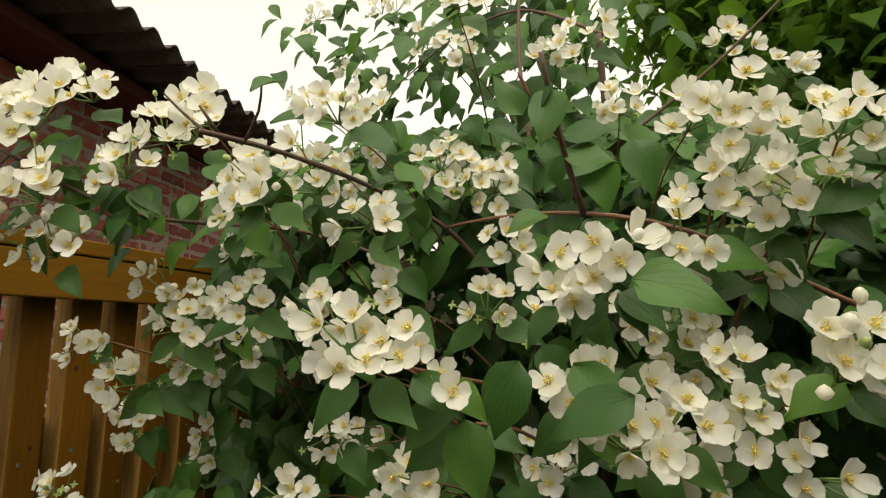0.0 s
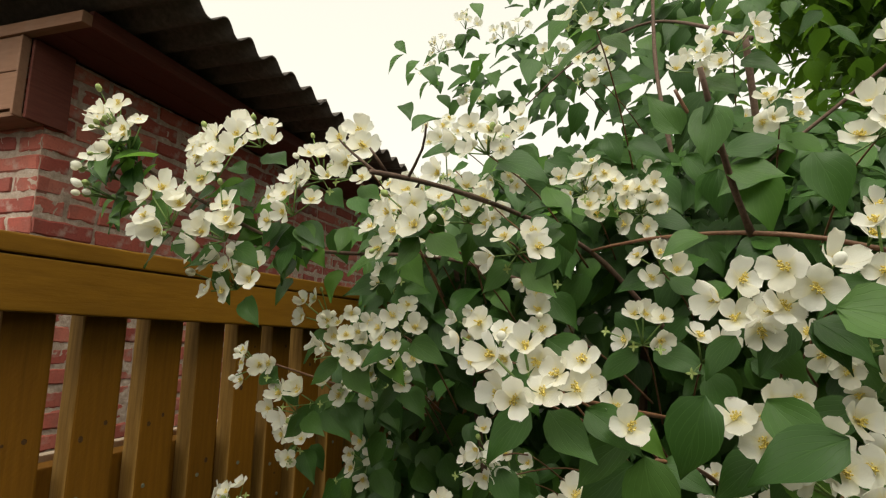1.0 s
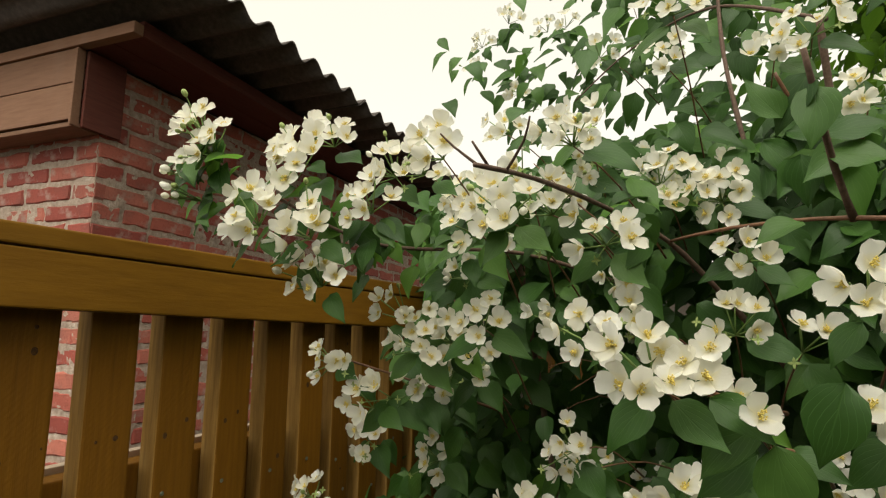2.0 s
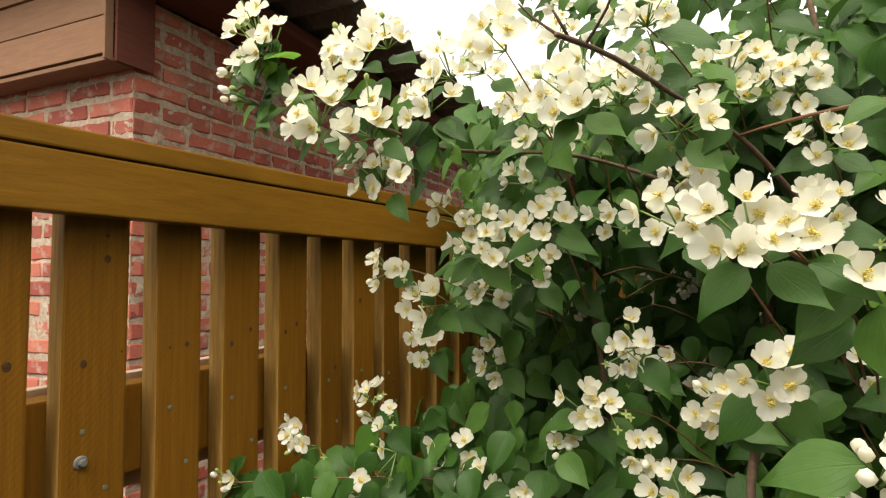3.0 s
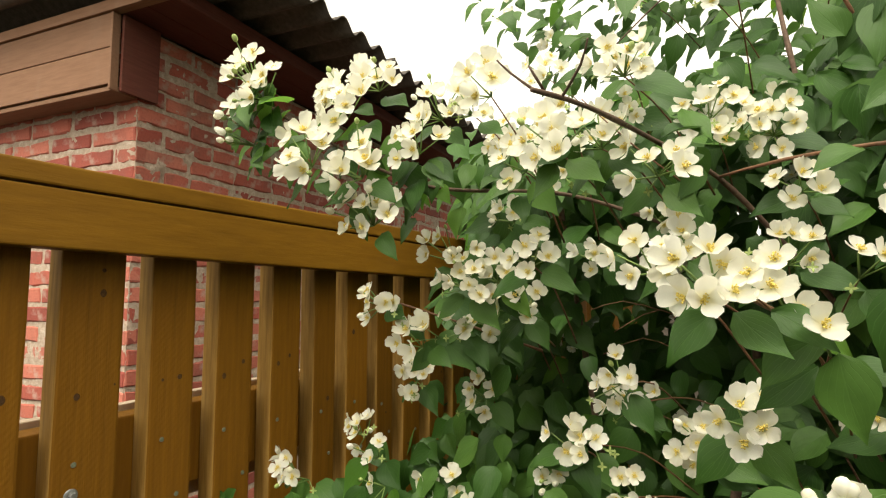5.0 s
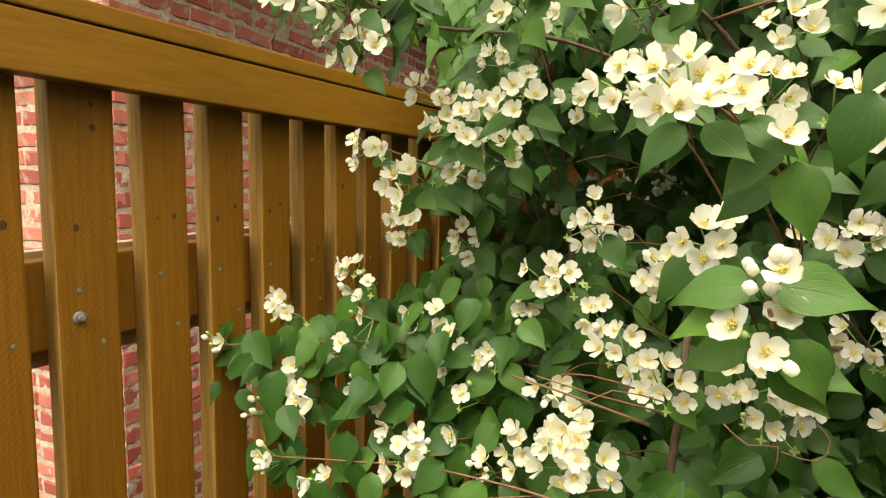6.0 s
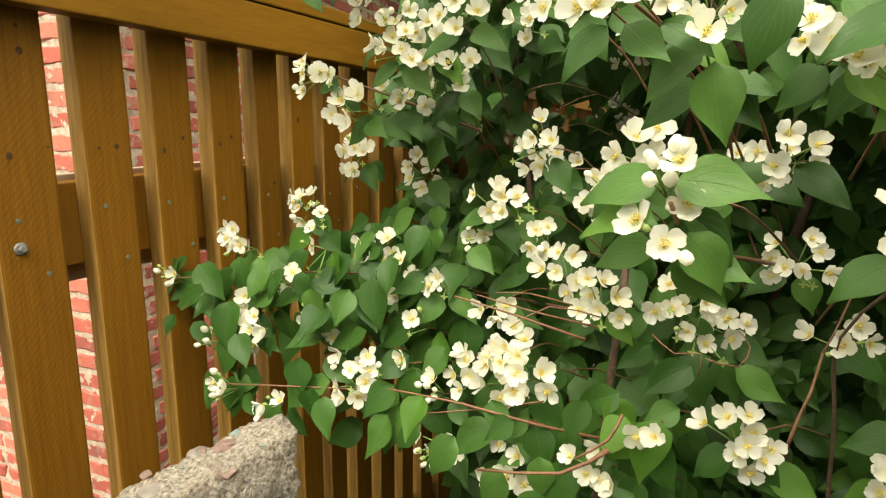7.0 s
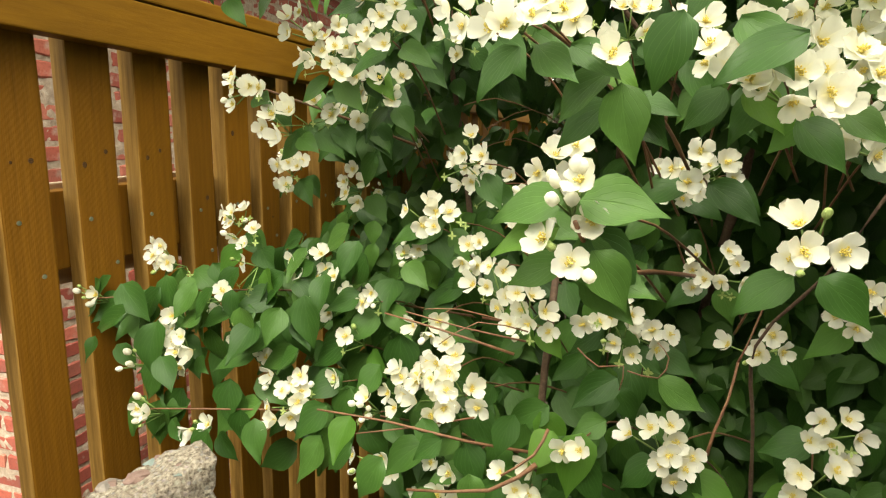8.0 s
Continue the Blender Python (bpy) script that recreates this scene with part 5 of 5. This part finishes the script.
# close cover on top, which keeps the inside dark
made = 0
while made < 2200:
    x, y = rs.uniform(0.3, 2.0), rs.uniform(0.55, 1.6)
    z = 1.58 + 0.25 * min(0.5, x - 0.50) + 0.30 * (y - 0.45) - 0.22 * rs.random()
    if inside(x, y, z):
        made += 1
        leaf(MASS @ Vector((x, y, z)), (rs.uniform(-1, 1), rs.uniform(-1, 0.3), -rs.uniform(0.1, 0.6)), (rs.uniform(-0.4, 0.4), -0.4, 1.0), rs.uniform(0.048, 0.075), rs.random() < 0.05, False)
made = 0
while made < 3200:
    x, y, z = rs.uniform(0.0, 2.2), rs.uniform(0.85, 1.5), rs.uniform(-0.2, 2.2)
    if inside(x, y, z) and hollow(x + 0.2 * (y - 0.55), z) < 0.3:
        made += 1
        leaf(MASS @ Vector((x, y, z)), (rs.uniform(-1, 1), rs.uniform(-0.7, 0.1), -rs.uniform(0.1, 1.1)), (rs.uniform(-0.5, 0.5), -0.8, rs.uniform(0.2, 1.0)), rs.uniform(0.053, 0.088), False, False)
made = 0
while made < 60:
    x, z = rs.uniform(0.3, 1.6), rs.uniform(0.4, 2.2)
    y = face_depth(x, z) + rs.uniform(0.02, 0.28)
    if inside(x, y, z) and inside(x - 0.05, y, z) and not (x > 0.85 and z < 1.27):
        made += 1
        cluster(*(MASS @ Vector((x, y, z))), rs.randint(1, 5), rs.uniform(0.030, 0.034), (rs.uniform(-0.4, 0.4), -1, rs.uniform(-0.4, 0.3)), 1.1, rs.randint(0, 2), 1, False, False)
for k in range(45):
    x, z = rs.uniform(0.4, 1.6), rs.uniform(0.4, 1.9)
    y = face_depth(x, z) + rs.uniform(0.05, 0.5)
    if inside(x, y, z):
        p = MASS @ Vector((x, y, z))
        q = p + Vector((rs.uniform(-0.12, 0.12), rs.uniform(-0.1, 0.2), rs.uniform(-0.2, 0.15)))
        twig_heap.add(tube([p, p.lerp(q, 0.5) + jitter((0, 0, 0), 0.02), q], 0.0012, 0.002, 5), Matrix.Identity(4))

for heap, name, mat in ((leaf_heap, "foliage", LEAF), (young_heap, "young_foliage", YOUNG), (flower_heap, "blossom", PETAL),
                        (stamen_heap, "blossom_stamen", STAMEN), (stalk_heap, "flower_stalk", GREEN), (twig_heap, "twig", TWIG), (bud_heap, "blossom_bud", PETAL)):
    if heap.n:
        ob = new(name, heap.mesh(name, mat))
        ob.parent = shrub
        tagged(ob, kind="stuff")

# ---- the tree beyond ----
tree = tagged(empty("tree", (2.75, 3.5, -0.3)), "broad deciduous tree with light green summer leaves", "tree")
v, f, u = tube([(0, 0, 0), (0.05, 0.05, 1.6), (-0.1, 0.1, 3.0), (-0.2, 0.0, 4.6)], 0.14, 0.05, 10)
ob = new("trunk", mesh_of("trunk", v, f, BARK, u))
ob.parent = tree
crown_heap = Heap()
tr = random.Random(3)
BOUGHS = []
for k in range(30):
    a, z0 = tr.uniform(0, 6.28), tr.uniform(2.2, 4.4)
    tip = Vector((math.cos(a) * tr.uniform(0.9, 1.9), math.sin(a) * tr.uniform(0.9, 1.9), z0 + tr.uniform(0.2, 1.2)))
    BOUGHS.append(tip)
    v, f, u = tube([(-0.05, 0.05, z0), tip * 0.5 + Vector((0, 0, z0 * 0.5 + 0.1)), tip], 0.035, 0.008, 6)
    ob = new("limb", mesh_of("limb", v, f, BARK, u))
    ob.parent = tree
for k in range(42000):
    tip = tr.choice(BOUGHS)
    t = tr.random() ** 0.6
    p = Vector((-0.05, 0.05, tip.z - 0.5)).lerp(tip, t) + Vector((tr.gauss(0, 0.30), tr.gauss(0, 0.30), tr.gauss(0, 0.24)))
    crown_heap.add(LEAF_FAR_T[k % 4], aim(p, (tr.uniform(-1, 1), tr.uniform(-1, 1), -tr.uniform(0.0, 0.8)), (tr.uniform(-0.6, 0.6), tr.uniform(-0.8, 0.4), 1), tr.uniform(0.08, 0.15)))
ob = new("crown", crown_heap.mesh("crown", TREE))
ob.parent = tree

# ---- plain dark wall, added beyond the shrub to block the bright horizon ----
far = tagged(empty("horizon_wall"), "plain dark wall added beyond the shrub to block the bright horizon", "wall", kind="structure")
bm = box(bmesh.new(), (-0.9, 4.0, -0.4), (4.5, 4.2, 1.55), 0.01)
part("wall_panel", bm, PLASTER, far)
# unseen walls behind and beside the camera, added to cut off low light
blocker = tagged(empty("unseen_blocker"), "plain dark wall added out of view to block low light", "wall", kind="structure")
bm = box(bmesh.new(), (-0.4, -1.9, -0.4), (0.85, -1.7, 1.2), 0.01)
part("wall_panel", bm, PLASTER, blocker)
bm = box(bmesh.new(), (0.853, -1.9, -0.4), (2.5, -1.7, 3.4), 0.01)
part("wall_panel", bm, PLASTER, blocker)
bm = box(bmesh.new(), (2.3, -1.69, -0.4), (2.5, 1.5, 2.0), 0.01)
part("wall_panel", bm, PLASTER, blocker)

# ---- knots and nail heads on the boards ----
rk = random.Random(2)
KNOTS = [(0.018, 1.131, 0.007), (0.1275, 1.259, 0.006), (0.127, 1.290, 0.004), (0.101, 1.124, 0.0055), (0.148, 1.135, 0.0025), (0.216, 1.133, 0.003), (0.2425, 1.135, 0.0055), (0.3187, 1.128, 0.005), (0.354, 1.148, 0.0045), (0.427, 1.138, 0.005), (0.452, 1.150, 0.0035), (0.548, 1.061, 0.005)]
for b, y0, w in BOARDS:
    if y0 > 0.55:
        KNOTS += [(y0 + rk.uniform(0.015, w - 0.015), rk.uniform(0.6, 1.3), rk.uniform(0.0025, 0.006)) for k in range(3)]
for y, z, r in KNOTS:
    for b, y0, w in BOARDS:
        if y0 + r < y < y0 + w - r:
            kn = part("knot", disc(bmesh.new(), (0.0003, y - y0, z), 0.72 * r, 0.0005, rk.uniform(1.0, 1.5), 10), KNOT, b)

NAIL = rough_stone("dull_nail", (0.10, 0.11, 0.07), (0.15, 0.165, 0.11), (0.20, 0.215, 0.15), 200, 0.001, 0.5)
for b, y0, w in BOARDS:
    for along, z in ((0.30, 1.045), (0.72, 0.965)):
        part("nail_head", disc(bmesh.new(), (0.0004, w * (along + rk.uniform(-0.08, 0.08)), fence_z(z + rk.uniform(-0.01, 0.01), y0)), 0.0036, 0.0008, 1.0, 10), NAIL, b)

# ---- plain walls that close the outbuilding ----
bm = box(bmesh.new(), (-1.95, 0.215, -0.95), (-1.75, 4.2, 2.31), 0.01)
part("wall_back", bm, MORTAR, outhouse)
bm = box(bmesh.new(), (-1.745, 4.0, -0.95), (-0.21, 4.2, 2.31), 0.01)
part("wall_end", bm, MORTAR, outhouse)

# ---- bricks, last ----
brick_wall("wall_side", "side", 4.2, 0, -0.95, 4)
brick_wall("wall_front", "front", 1.9, 1, -0.95, 8)
